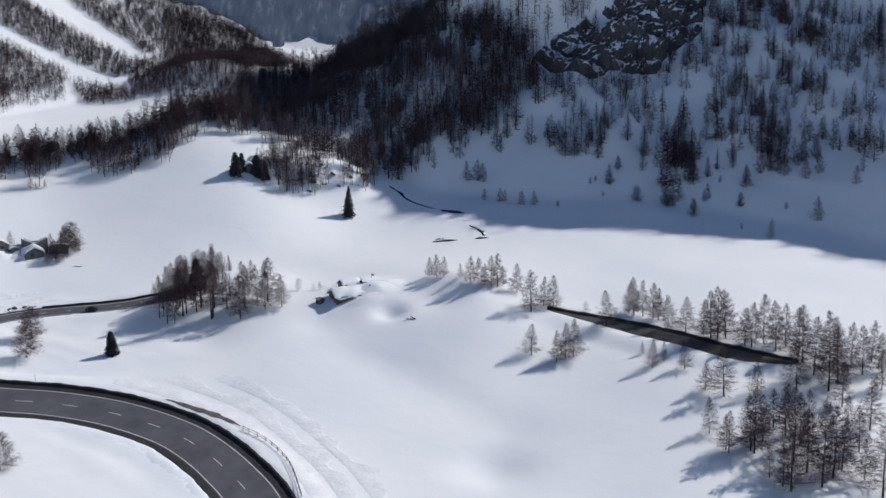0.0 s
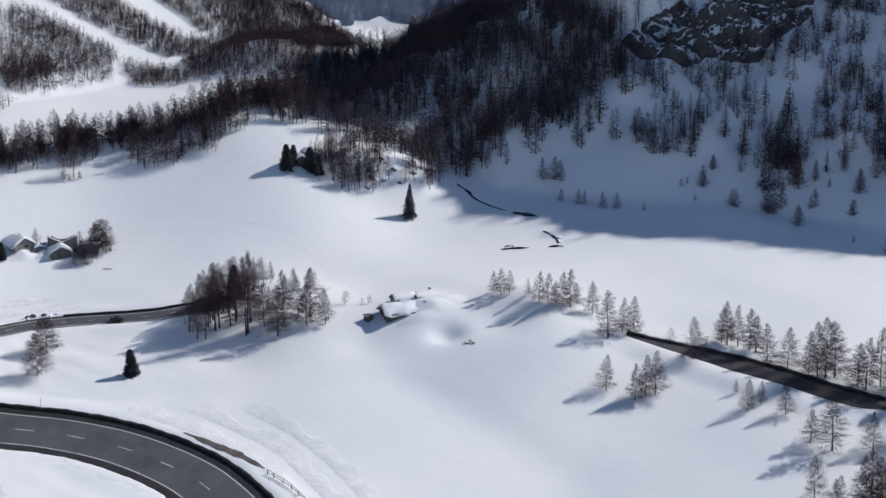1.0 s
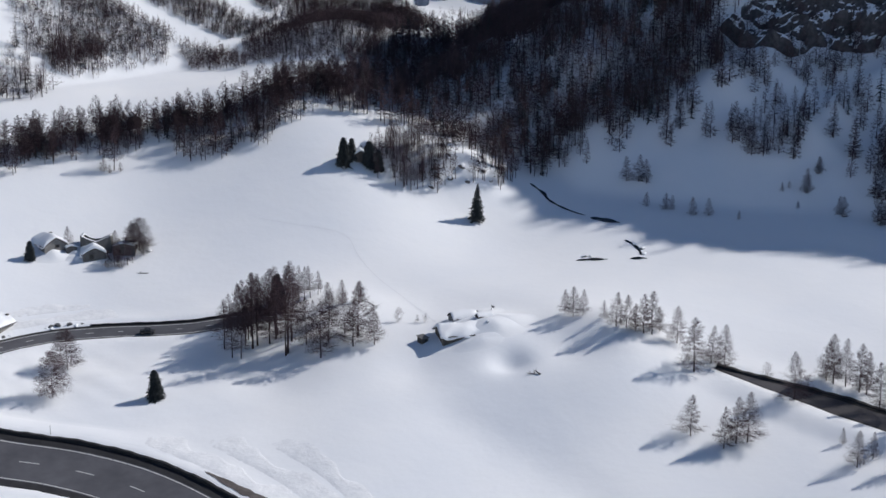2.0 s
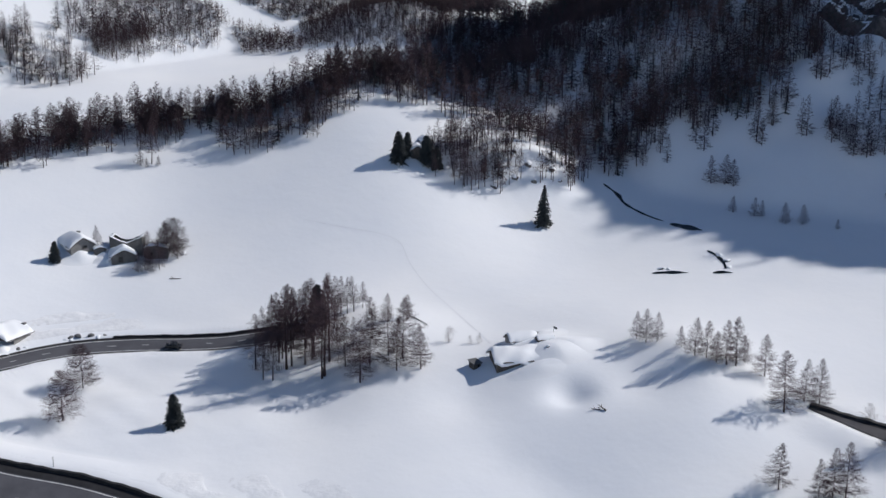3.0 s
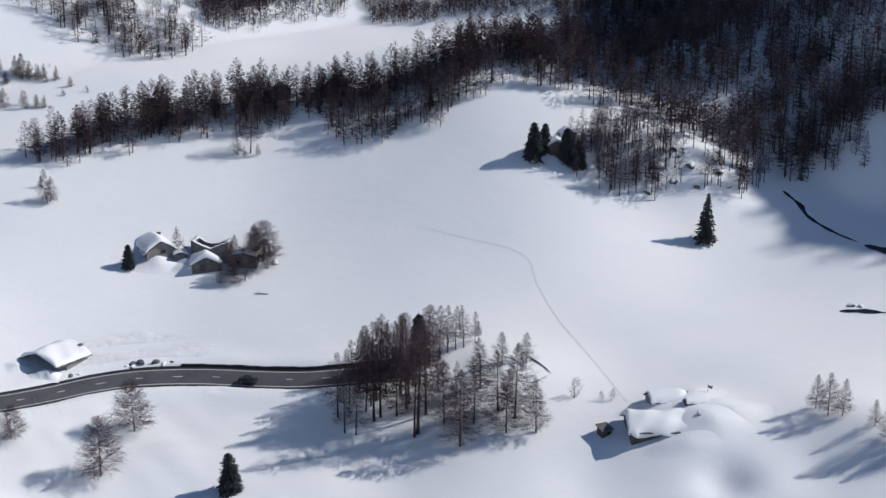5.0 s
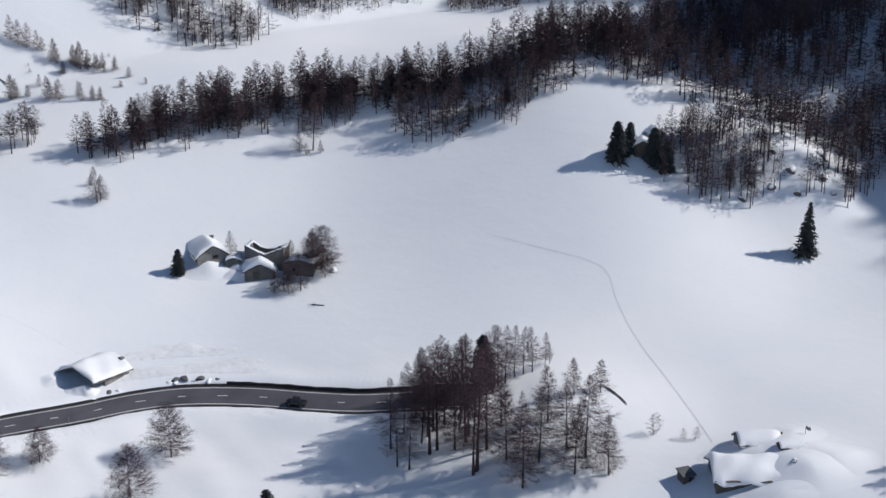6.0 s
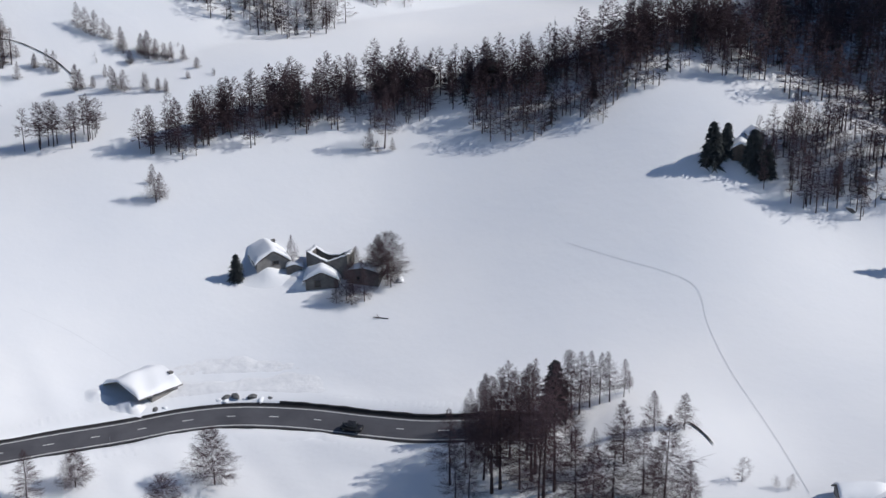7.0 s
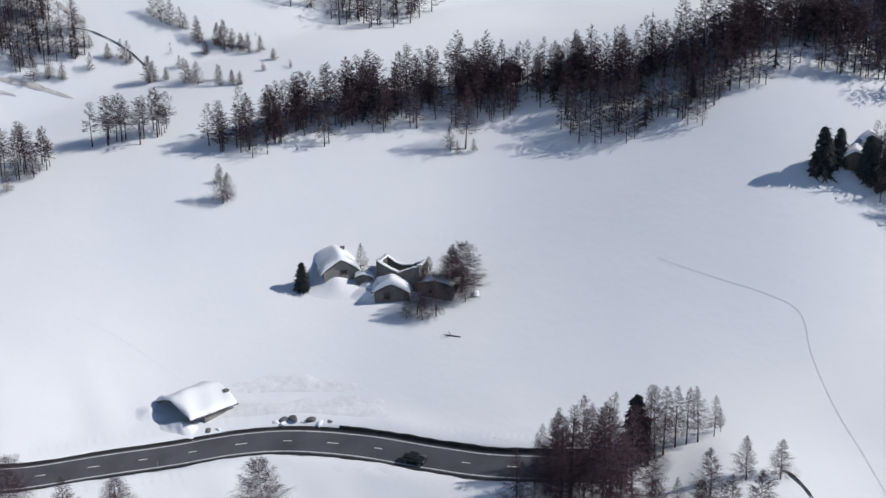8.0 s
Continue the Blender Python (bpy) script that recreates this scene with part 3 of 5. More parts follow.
for k, (x, y, h) in enumerate([(-63.4, 266.6, 4.6), (-61.8, 265.5, 7.1), (-59.6, 263.2, 9.3), (-56.3, 261.4, 12.9), (-53.4, 263.2, 12.7), (-51.2, 260.9, 14.3), (-44.8, 262.1, 5.8), (-59.8, 260.1, 7.2), (-60.4, 265.8, 9.1), (-57.8, 266.5, 10.9), (-57.7, 269.3, 8.1), (-56.8, 271.0, 8.8)]):
    plant('tall', x, y, h, 'grove on the bank', 17 * k + 10)
for k, (x, y, h) in enumerate([(-58.1, 262.7, 11.0), (-51.9, 258.3, 10.9), (-48.0, 263.7, 7.0), (-38.4, 260.8, 9.0), (-56.5, 260.1, 9.3)]):
    plant('thin', x, y, h, 'grove on the bank', 17 * k + 11)
for k, (x, y, h) in enumerate([(-29.7, 267.2, 3.1), (-26.2, 267.9, 1.5), (-24.8, 268.2, 1.9)]):
    plant('bush', x, y, h, 'grove on the bank', 17 * k + 12)
for k, (x, y, h) in enumerate([(-99.0, 237.6, 5.1), (-83.5, 235.4, 8.6), (-85.9, 246.5, 7.9)]):
    plant('broad', x, y, h, 'trees beside the road', 17 * k + 13)
for k, (x, y, h) in enumerate([(-107.9, 231.0, 6.7)]):
    plant('broad', x, y, h, 'trees under the bank', 17 * k + 14)
for k, (x, y, h) in enumerate([(-101.5, 232.6, 7.0)]):
    plant('larch', x, y, h, 'trees under the bank', 17 * k + 15)
for k, (x, y, h) in enumerate([(-103.3, 287.1, 5.3), (-92.5, 284.9, 5.6), (-92.2, 286.3, 5.2), (-89.9, 285.6, 6.3)]):
    plant('thin', x, y, h, 'house trees', 17 * k + 16)
for k, (x, y, h) in enumerate([(-89.3, 290.9, 7.3), (-90.3, 290.0, 6.7)]):
    plant('broad', x, y, h, 'house trees', 17 * k + 17)
for k, (x, y, h) in enumerate([(-94.3, 290.6, 4.0), (-91.4, 291.8, 6.0), (-87.9, 289.6, 5.2), (-93.4, 283.6, 4.2), (-91.2, 284.2, 3.8)]):
    plant('larch', x, y, h, 'house trees', 17 * k + 18)
for k, (x, y, h) in enumerate([(-89.9, 288.0, 2.2)]):
    plant('bush', x, y, h, 'house trees', 17 * k + 19)
for k, (x, y, h) in enumerate([(-128.8, 288.7, 4.8)]):
    plant('larch', x, y, h, 'lone trees', 17 * k + 20)
for k, (x, y, h) in enumerate([(-132.2, 290.9, 2.4)]):
    plant('thin', x, y, h, 'lone trees', 17 * k + 21)
for k, (x, y, h) in enumerate([(-161.7, 306.6, 5.1), (-154.8, 308.3, 4.8), (-152.6, 308.8, 4.2), (-148.6, 310.0, 3.7), (-146.9, 311.1, 2.8), (-145.7, 311.7, 2.0), (-145.2, 316.8, 1.5), (-145.8, 320.5, 2.2), (-168.1, 307.9, 4.3), (-171.1, 306.6, 2.9), (-160.7, 318.1, 4.4), (-158.0, 319.7, 4.5), (-156.6, 320.0, 5.5), (-155.6, 320.5, 3.6), (-153.7, 321.1, 3.5), (-152.1, 321.0, 3.2), (-176.8, 297.8, 3.0)]):
    plant('young', x, y, h, 'trees on the terrace', 17 * k + 22)
for k, (x, y, h) in enumerate([(-159.3, 308.2, 2.4), (-158.4, 317.2, 2.8), (-151.0, 322.8, 2.2), (-141.3, 319.5, 1.2)]):
    plant('young', x, y, h, 'trees on the terrace', 17 * k + 23)
for k, (x, y, h) in enumerate([(-164.3, 314.7, 0.8), (-174.8, 299.1, 2.4)]):
    plant('bush', x, y, h, 'trees on the terrace', 17 * k + 24)
for k, (x, y, h) in enumerate([(-21.7, 320.6, 9.4), (-75.6, 333.2, 4.4)]):
    plant('spruce', x, y, h, 'spruces', 17 * k + 25)
for k, (x, y, h) in enumerate([(-53.0, 324.4, 7.2), (-51.8, 326.9, 5.6), (-47.3, 326.6, 6.6), (-45.2, 325.9, 5.4), (-66.2, 238.1, 5.9), (-109.0, 281.2, 4.4)]):
    plant('pine', x, y, h, 'spruces', 17 * k + 26)
for k, (x, y, h) in enumerate([(-73.1, 187.3, 7.4)]):
    plant('broad', x, y, h, 'near trees', 17 * k + 27)
for k, (x, y, h) in enumerate([(64.8, 204.6, 9.7), (71.3, 202.8, 10.9), (77.4, 196.2, 10.7), (82.2, 201.8, 9.7), (83.6, 217.6, 10.1), (66.1, 188.6, 11.6), (86.3, 232.8, 10.6), (96.6, 233.2, 9.3)]):
    plant('larch', x, y, h, 'undergrowth below the side road', 17 * k + 28)
for k, (x, y, h) in enumerate([(77.1, 206.8, 8.6), (80.6, 193.0, 9.4)]):
    plant('thin', x, y, h, 'undergrowth below the side road', 17 * k + 29)
for k, (x, y, h) in enumerate([(-171.1, 306.6, 3.0), (-169.2, 307.9, 3.9), (-167.5, 308.3, 2.2), (-162.1, 306.5, 4.9), (-161.3, 307.1, 4.0), (-160.1, 312.2, 2.6), (-155.3, 309.3, 3.7), (-153.6, 309.2, 3.4), (-150.2, 311.2, 3.0), (-147.5, 311.6, 2.4), (-145.7, 311.7, 2.6), (-161.3, 318.6, 4.6), (-158.6, 317.0, 2.8), (-158.1, 319.9, 4.1), (-157.2, 320.3, 5.1), (-155.8, 321.2, 3.7), (-154.7, 321.8, 3.2), (-153.6, 322.5, 3.2), (-150.4, 322.1, 3.2), (-146.1, 320.4, 2.2), (-166.8, 317.8, 5.1), (-165.1, 318.4, 4.1), (-168.3, 317.4, 5.1), (-170.1, 317.4, 5.1), (-164.2, 318.8, 3.1), (-144.8, 316.8, 1.4), (-174.9, 306.4, 2.5), (-174.7, 299.2, 3.4), (-176.7, 298.2, 3.8), (-178.3, 296.1, 5.0)]):
    plant('young', x, y, h, 'larches on the sunny slope', 17 * k + 30)
for k, (x, y, h) in enumerate([(-172.2, 303.2, 3.5), (-175.8, 303.1, 4.6), (-181.9, 296.5, 5.0)]):
    plant('young', x, y, h, 'larches on the sunny slope', 17 * k + 31)
for k, (x, y, h) in enumerate([(-159.8, 308.4, 2.2)]):
    plant('young', x, y, h, 'larches on the sunny slope', 17 * k + 32)
for k, (x, y, h) in enumerate([(-154.2, 325.4, 0.9), (-141.8, 320.0, 1.2), (-163.2, 313.7, 1.2)]):
    plant('bush', x, y, h, 'larches on the sunny slope', 17 * k + 33)
for k, (x, y, h) in enumerate([(-158.7, 278.2, 6.0), (-159.6, 273.6, 3.8)]):
    plant('larch', x, y, h, 'lone trees by the terrace', 17 * k + 34)
for k, (x, y, h) in enumerate([(-160.8, 276.6, 4.8), (-129.0, 288.1, 6.5), (-102.6, 315.1, 2.5), (-104.6, 313.8, 2.3), (-105.9, 313.9, 4.2)]):
    plant('thin', x, y, h, 'lone trees by the terrace', 17 * k + 35)
for k, (x, y, h) in enumerate([(-104.1, 315.2, 10.7)]):
    plant('tall', x, y, h, 'lone trees by the terrace', 17 * k + 36)
for k, (x, y, h) in enumerate([(13.9, 340.2, 6.8), (11.0, 340.4, 6.5), (15.7, 339.6, 6.2), (15.9, 332.1, 3.7), (20.2, 330.8, 4.2), (21.6, 330.8, 3.7), (26.4, 328.5, 4.7), (29.7, 328.6, 4.5), (36.3, 327.4, 2.3), (59.2, 330.7, 5.2), (73.3, 321.1, 5.4), (89.8, 332.9, 6.4), (51.8, 337.2, 6.3), (54.7, 342.8, 4.6), (47.8, 338.5, 2.0), (46.3, 337.5, 2.4), (91.7, 308.3, 5.3), (86.7, 326.2, 4.5), (77.5, 329.3, 3.7), (78.8, 330.1, 3.4), (49.5, 333.0, 1.9), (82.9, 335.6, 2.5), (84.6, 313.0, 2.1), (85.3, 350.2, 7.7), (85.3, 364.7, 7.7), (39.5, 347.3, 7.7), (89.9, 334.3, 6.1), (58.6, 331.4, 4.9), (73.3, 323.2, 5.1), (87.1, 326.1, 4.5)]):
    plant('young', x, y, h, 'larches at the foot of the shaded slope', 17 * k + 37)
for k, (x, y, h) in enumerate([(106.7, 318.8, 7.4), (119.0, 328.2, 5.9), (99.0, 323.5, 2.6), (51.5, 337.4, 4.6), (54.4, 343.1, 4.1), (79.0, 332.7, 2.7)]):
    plant('young', x, y, h, 'larches at the foot of the shaded slope', 17 * k + 38)
for k, (x, y, h) in enumerate([(67.0, 327.9, 7.0), (67.3, 336.2, 7.1), (69.9, 343.6, 7.2), (68.5, 328.1, 7.0), (68.6, 335.6, 7.1), (71.2, 342.5, 7.2), (71.4, 350.6, 7.2), (70.4, 330.2, 7.1), (70.3, 336.0, 7.1), (72.7, 341.6, 7.2), (72.8, 348.4, 7.2), (75.3, 335.6, 7.1), (75.0, 339.9, 7.1), (97.3, 339.7, 7.1), (97.2, 344.2, 7.1), (100.5, 351.7, 7.2), (99.2, 337.6, 7.1), (99.3, 342.9, 7.1), (102.3, 349.4, 7.2), (101.8, 340.5, 7.1), (102.1, 346.6, 7.2), (105.0, 352.0, 7.2), (38.8, 349.2, 7.2), (38.1, 352.4, 7.3), (36.7, 351.1, 7.3), (36.1, 354.6, 7.3), (74.0, 336.9, 7.1), (74.1, 343.8, 7.2), (66.5, 329.5, 7.1), (66.4, 335.9, 7.1)]):
    plant('young', x, y, h, 'larches at the foot of the shaded slope', 17 * k + 39)
for k, (x, y, h) in enumerate([(68.8, 341.7, 7.2), (68.9, 348.9, 7.2), (75.3, 336.8, 7.1), (75.1, 341.7, 7.2), (94.7, 338.0, 7.1), (94.8, 344.4, 7.1), (98.3, 353.5, 7.2), (97.6, 338.2, 7.1), (97.6, 343.5, 7.1), (101.0, 351.7, 7.2), (100.6, 335.8, 7.1), (100.9, 341.9, 7.1), (104.0, 348.6, 7.2), (106.4, 333.7, 7.0), (107.5, 342.1, 7.1), (110.8, 349.6, 7.2), (110.4, 335.2, 7.0), (111.1, 342.3, 7.1), (114.6, 349.7, 7.2)]):
    plant('young', x, y, h, 'larches at the foot of the shaded slope', 17 * k + 40)


def inside(px, py, poly):
    hit = np.zeros(len(px), bool)
    for (x0, y0), (x1, y1) in zip(poly, poly[1:] + poly[:1]):
        cross = (y0 > py) != (y1 > py)
        with np.errstate(divide="ignore", invalid="ignore"):
            hit ^= cross & (px < (x1 - x0) * (py - y0) / (y1 - y0) + x0)
    return hit


def forest(name, poly, spacing, h, label, seed, dark=0.0, branches=40, twigs=8, clump=0.0, edge=2.0, thick=0.115, spread=0.32, bare=0.2, power=0.7):
    """A wood as one object: many grown trees, spread unevenly within an outline on the plan."""
    rng = np.random.default_rng(seed)
    p = np.array(poly, float)
    lo, hi = p.min(0), p.max(0)
    n = int((hi[0] - lo[0]) * (hi[1] - lo[1]) / spacing ** 2)
    q = rng.uniform(lo, hi, (n, 2))
    jit = q + rng.normal(0, edge, q.shape)
    q = q[inside(jit[:, 0], jit[:, 1], list(poly))]
    if clump:
        keep = waves(q[:, 0] * 2.3 + seed, q[:, 1] * 2.3) + rng.normal(0, 0.5, len(q)) > clump
        q = q[keep]
    z = ground(q[:, 0], q[:, 1])
    stock = []
    for k in range(6):
        stock.append((larch(seed * 31 + k, branches=branches, twigs=twigs, thick=thick, spread=spread, bare=bare, power=power, sides=4 if h > 5 else 3), False))
    for k in range(3):
        stock.append((spruce(seed * 37 + k, whorls=9 if h > 5 else 6, per=7 if h > 5 else 4, fingers=1, spread=0.23), True))
    out = {}
    for place in upright(q[:, 0], q[:, 1], z):
        green = rng.random() < dark
        (trunk, crown), _ = stock[rng.integers(6, 9) if green else rng.integers(0, 6)]
        s = h / 10.7 * rng.uniform(0.65, 1.2)
        a = rng.uniform(0, 6.28)
        m = np.array([[math.cos(a), -math.sin(a), 0], [math.sin(a), math.cos(a), 0], [0, 0, 1]]) * s
        for key, (v, f) in (("trunk", trunk), ("needles" if green else "crown", crown)):
            vs, fs, c = out.setdefault(key, ([], [], [0]))
            vs.append(v @ m.T + place)
            fs.append(f + c[0])
            c[0] += len(v)
    root = tagged(new(name), label, "forest", kind="stuff")
    for key, (vs, fs, _) in out.items():
        ob = new("trunks" if key == "trunk" else key + "s" if key == "crown" else key, mesh_of(key, np.concatenate(vs), np.concatenate(fs), BARK if key == "trunk" else NEEDLE if key == "needles" else TWIG, False))
        ob.parent = root
        tagged(ob, kind="stuff")
    return len(q)


forest('ridge_forest', [(-138.0, 294.6), (-132.6, 299.0), (-128.7, 305.4), (-123.2, 310.8), (-117.0, 315.8), (-109.4, 320.4), (-102.5, 324.3), (-94.2, 328.0), (-86.4, 331.7), (-78.4, 336.3), (-65.9, 346.2), (-57.1, 350.6), (-61.2, 359.0), (-68.6, 352.7), (-77.0, 344.4), (-81.2, 340.2), (-88.0, 335.8), (-95.8, 332.3), (-104.0, 328.8), (-112.3, 325.3), (-119.9, 320.6), (-127.3, 314.9), (-131.3, 308.3), (-134.9, 300.9), (-139.2, 296.4)], 1.2, 8.2, 'dense bare brown larch wood along a snowy ridge', 1, dark=0.04, edge=0.5, branches=60, twigs=12, thick=0.08, bare=0.2, power=0.75, spread=0.27)
forest('open_ridge_wood', [(-138.3, 294.6), (-130.7, 297.4), (-126.0, 303.8), (-119.4, 309.5), (-116.0, 313.8), (-111.4, 316.5), (-105.5, 318.7), (-99.9, 323.4), (-95.2, 326.6), (-89.7, 320.6), (-80.6, 322.3), (-79.7, 326.7), (-72.3, 328.3), (-70.4, 334.5), (-65.5, 338.7), (-60.5, 342.9), (-53.8, 345.2), (-57.1, 350.6), (-65.9, 346.2), (-78.4, 336.3), (-86.4, 331.7), (-94.2, 328.0), (-102.5, 324.3), (-109.4, 320.4), (-117.0, 315.8), (-123.2, 310.8), (-128.7, 305.4), (-132.6, 299.0)], 1.9, 6.7, 'open larch wood with sunlit snow between the trunks', 22, dark=0.02, edge=0.4, branches=54, twigs=11, thick=0.068, bare=0.2, power=0.9, spread=0.28)
forest('terrace_wood', [(-167.1, 271.8), (-159.3, 278.7), (-153.0, 289.5), (-145.8, 296.1), (-148.8, 298.0), (-156.5, 290.4), (-161.9, 280.9), (-169.7, 273.9)], 1.45, 7.0, 'row of bare larches along a snowy terrace', 2, edge=0.5, branches=56, twigs=12, thick=0.08, bare=0.36, power=0.7, spread=0.27)
forest('mound_forest', [(-47.2, 325.5), (-43.9, 321.8), (-39.0, 321.5), (-34.7, 323.4), (-30.0, 326.0), (-31.5, 334.0), (-36.0, 339.4), (-43.9, 339.1), (-46.4, 333.9)], 1.6, 6.9, 'bare larch wood on the shaded side of a snowy mound', 3, dark=0.05, edge=0.5, branches=50, twigs=11, thick=0.065, bare=0.32, power=0.85, spread=0.24)
forest('rocky_mound_wood', [(-30.0, 327.0), (-21.6, 331.5), (-15.3, 334.0), (-11.3, 337.8), (-16.0, 342.0), (-22.8, 341.0), (-36.0, 340.0)], 1.9, 6.8, 'scattered bare larches among rocks on a snowy mound', 33, dark=0.08, edge=0.5, branches=54, twigs=9, thick=0.055, bare=0.36, power=0.75, spread=0.24)
forest('flank_forest', [(-56.9, 349.8), (-47.4, 341.8), (-39.9, 343.8), (-30.7, 343.0), (-25.0, 344.5), (-17.7, 342.4), (-11.7, 341.0), (-3.9, 345.0), (-1.5, 352.3), (9.0, 354.1), (22.3, 360.6), (25.4, 376.4), (31.9, 392.1), (15.5, 405.1), (-11.0, 483.7), (-29.0, 476.0), (-36.0, 452.4), (-58.6, 401.8), (-65.4, 383.1)], 1.9, 8.2, 'dense dark conifer and larch forest in shade', 4, dark=0.14, clump=-1.3, edge=1.0, spread=0.27, branches=36, twigs=10, thick=0.1)
forest('slope_forest', [(-11.4, 344.9), (18.2, 346.1), (33.0, 349.3), (68.3, 339.8), (109.9, 339.6), (132.7, 330.4), (154.7, 352.6), (158.2, 400.8), (97.6, 449.1), (86.7, 402.0), (71.9, 385.4), (48.2, 378.5), (32.7, 384.7), (6.3, 371.9), (-12.0, 356.7)], 2.6, 8.6, 'larch trees scattered on a shaded snowy slope', 5, dark=0.06, clump=0.05, edge=2.0, branches=64, twigs=10, thick=0.085, spread=0.24, bare=0.05, power=0.95)
forest('crag_wood', [(30, 381), (41.0, 378.0), (50, 374), (66, 379), (80, 388), (92, 402), (97, 434), (78, 440), (60, 414), (44, 407), (32, 396)], 5.2, 8.0, 'larches rooted among the ledges of a crag', 41, dark=0.12, edge=1.5, branches=64, twigs=10, thick=0.085, spread=0.24, bare=0.08, power=0.95)
forest('far_hill_forest', [(-101.8, 406.9), (-93.8, 387.5), (-83.8, 387.8), (-69.2, 387.0), (-57.5, 393.6), (-60.8, 410.4), (-78.6, 441.9), (-90.3, 429.7), (-98.4, 417.1)], 0.72, 3.2, 'bare brown larch forest on a snowy slope', 7, dark=0.05, edge=0.6, clump=-1.6, branches=9, twigs=3, thick=0.62, spread=0.32, power=0.7)
forest('sunny_slope_forest', [(-148.3, 392.3), (-138.6, 393.8), (-128.8, 395.9), (-119.3, 396.3), (-116.5, 392.0), (-126.4, 380.2), (-131.8, 370.1), (-137.3, 356.6)], 0.66, 3.2, 'bare brown larch forest on a snowy slope', 8, dark=0.05, clump=-1.7, edge=0.5, branches=9, twigs=3, thick=0.62, spread=0.32, power=0.7)
forest('foot_slope_forest', [(-158.0, 378.0), (-148.3, 388.6), (-140.6, 367.7), (-131.5, 375.5), (-119.7, 389.5), (-114.7, 386.3), (-126.9, 368.9), (-131.5, 359.0), (-137.0, 357.0), (-146.0, 361.0)], 0.85, 3.4, 'bare brown larch forest on a snowy slope', 43, dark=0.05, clump=-1.2, edge=0.8, branches=9, twigs=3, thick=0.62, spread=0.32, power=0.7)
forest('lower_slope_forest', [(-116.4, 395.1), (-112.7, 394.4), (-104.5, 398.2), (-94.5, 391.0), (-94.1, 384.8), (-108.1, 383.3), (-114.1, 389.4)], 0.7, 3.2, 'bare brown larch forest on a snowy slope', 21, dark=0.05, clump=-1.0, edge=0.5, branches=9, twigs=3, thick=0.62, spread=0.32, power=0.7)
forest('middle_slope_forest', [(-152.2, 416.5), (-137.0, 420.1), (-123.6, 417.6), (-110.5, 416.7), (-96.9, 416.4), (-99.8, 410.4), (-104.9, 404.1), (-114.7, 403.2), (-127.1, 402.7), (-140.7, 401.3), (-147.6, 401.2)], 0.6, 3.0, 'bare brown larch forest on a snowy slope', 9, dark=0.05, edge=0.4, branches=9, twigs=3, thick=0.62, spread=0.32, power=0.7)
forest('upper_slope_forest', [(-133.8, 436.2), (-120.9, 429.6), (-109.1, 427.3), (-97.2, 423.5), (-95.7, 427.4), (-105.3, 431.9), (-112.4, 438.4), (-121.8, 445.8)], 0.6, 3.0, 'bare brown larch forest on a snowy slope', 13, dark=0.05, clump=-1.4, edge=0.4, branches=9, twigs=3, thick=0.62, spread=0.32, power=0.7)
forest('high_slope_forest', [(-117.0, 454.7), (-106.5, 442.4), (-93.6, 426.5), (-60.7, 403.3), (-54.9, 446.9), (-73.9, 464.9), (-93.0, 466.9), (-101.9, 470.4)], 0.66, 3.2, 'bare brown larch forest on a snowy slope', 18, dark=0.05, clump=-1.5, edge=0.6, branches=9, twigs=3, thick=0.62, spread=0.32, power=0.7)
forest('gully_forest', [(-116.8, 443.0), (-110.0, 449.9), (-95.8, 428.1), (-99.4, 421.8), (-109.5, 433.6)], 0.8, 3.0, 'thin bare larch forest in a snowy gully', 24, dark=0.05, clump=-0.5, edge=0.6, branches=9, twigs=3, thick=0.62, spread=0.32, power=0.7)
forest('shoulder_forest', [(-100.5, 452.0), (-86.5, 465.1), (-61.4, 465.9), (-59.1, 447.9), (-87.3, 434.3), (-97.9, 438.9)], 0.8, 3.4, 'bare larch forest on a mountain shoulder', 25, dark=0.1, clump=-0.2, edge=0.6, branches=9, twigs=3, thick=0.62, spread=0.34, power=0.7)
forest('wide_slope_forest', [(-170.3, 335.0), (-162.1, 332.4), (-149.9, 337.0), (-136.2, 337.8), (-132.6, 344.3), (-139.0, 354.6), (-144.6, 360.0)], 2.0, 6.5, 'bare brown larch forest on a snowy slope', 19, dark=0.04, clump=-0.9, edge=1.0, branches=50, twigs=10, thick=0.055, bare=0.16, spread=0.24)
forest('upper_terrace_forest', [(-142.5, 362.3), (-137.0, 356.9), (-133.8, 358.0), (-133.8, 363.0), (-127.3, 365.7), (-125.7, 370.5), (-131.2, 376.2)], 2.0, 6.5, 'bare brown larch forest on a snowy slope', 20, dark=0.04, clump=-0.7, edge=1.0, branches=50, twigs=10, thick=0.055, bare=0.16, spread=0.24)
forest('far_terrace_forest', [(-154.5, 333.7), (-140.5, 338.0), (-132.3, 343.7), (-140.3, 355.5), (-160.7, 338.9)], 2.5, 7.5, 'bare brown larch forest on a snowy slope', 10, dark=0.04, clump=-0.6, edge=1.5, branches=50, twigs=10, thick=0.055, bare=0.16, spread=0.24)
forest('corner_forest', [(-188.1, 293.0), (-179.0, 296.8), (-173.2, 304.4), (-181.2, 307.8), (-198.0, 303.3)], 1.45, 7.5, 'bare brown larch forest on a snowy slope', 11, dark=0.04, edge=1.0, branches=50, twigs=10, thick=0.055, bare=0.16, spread=0.24)
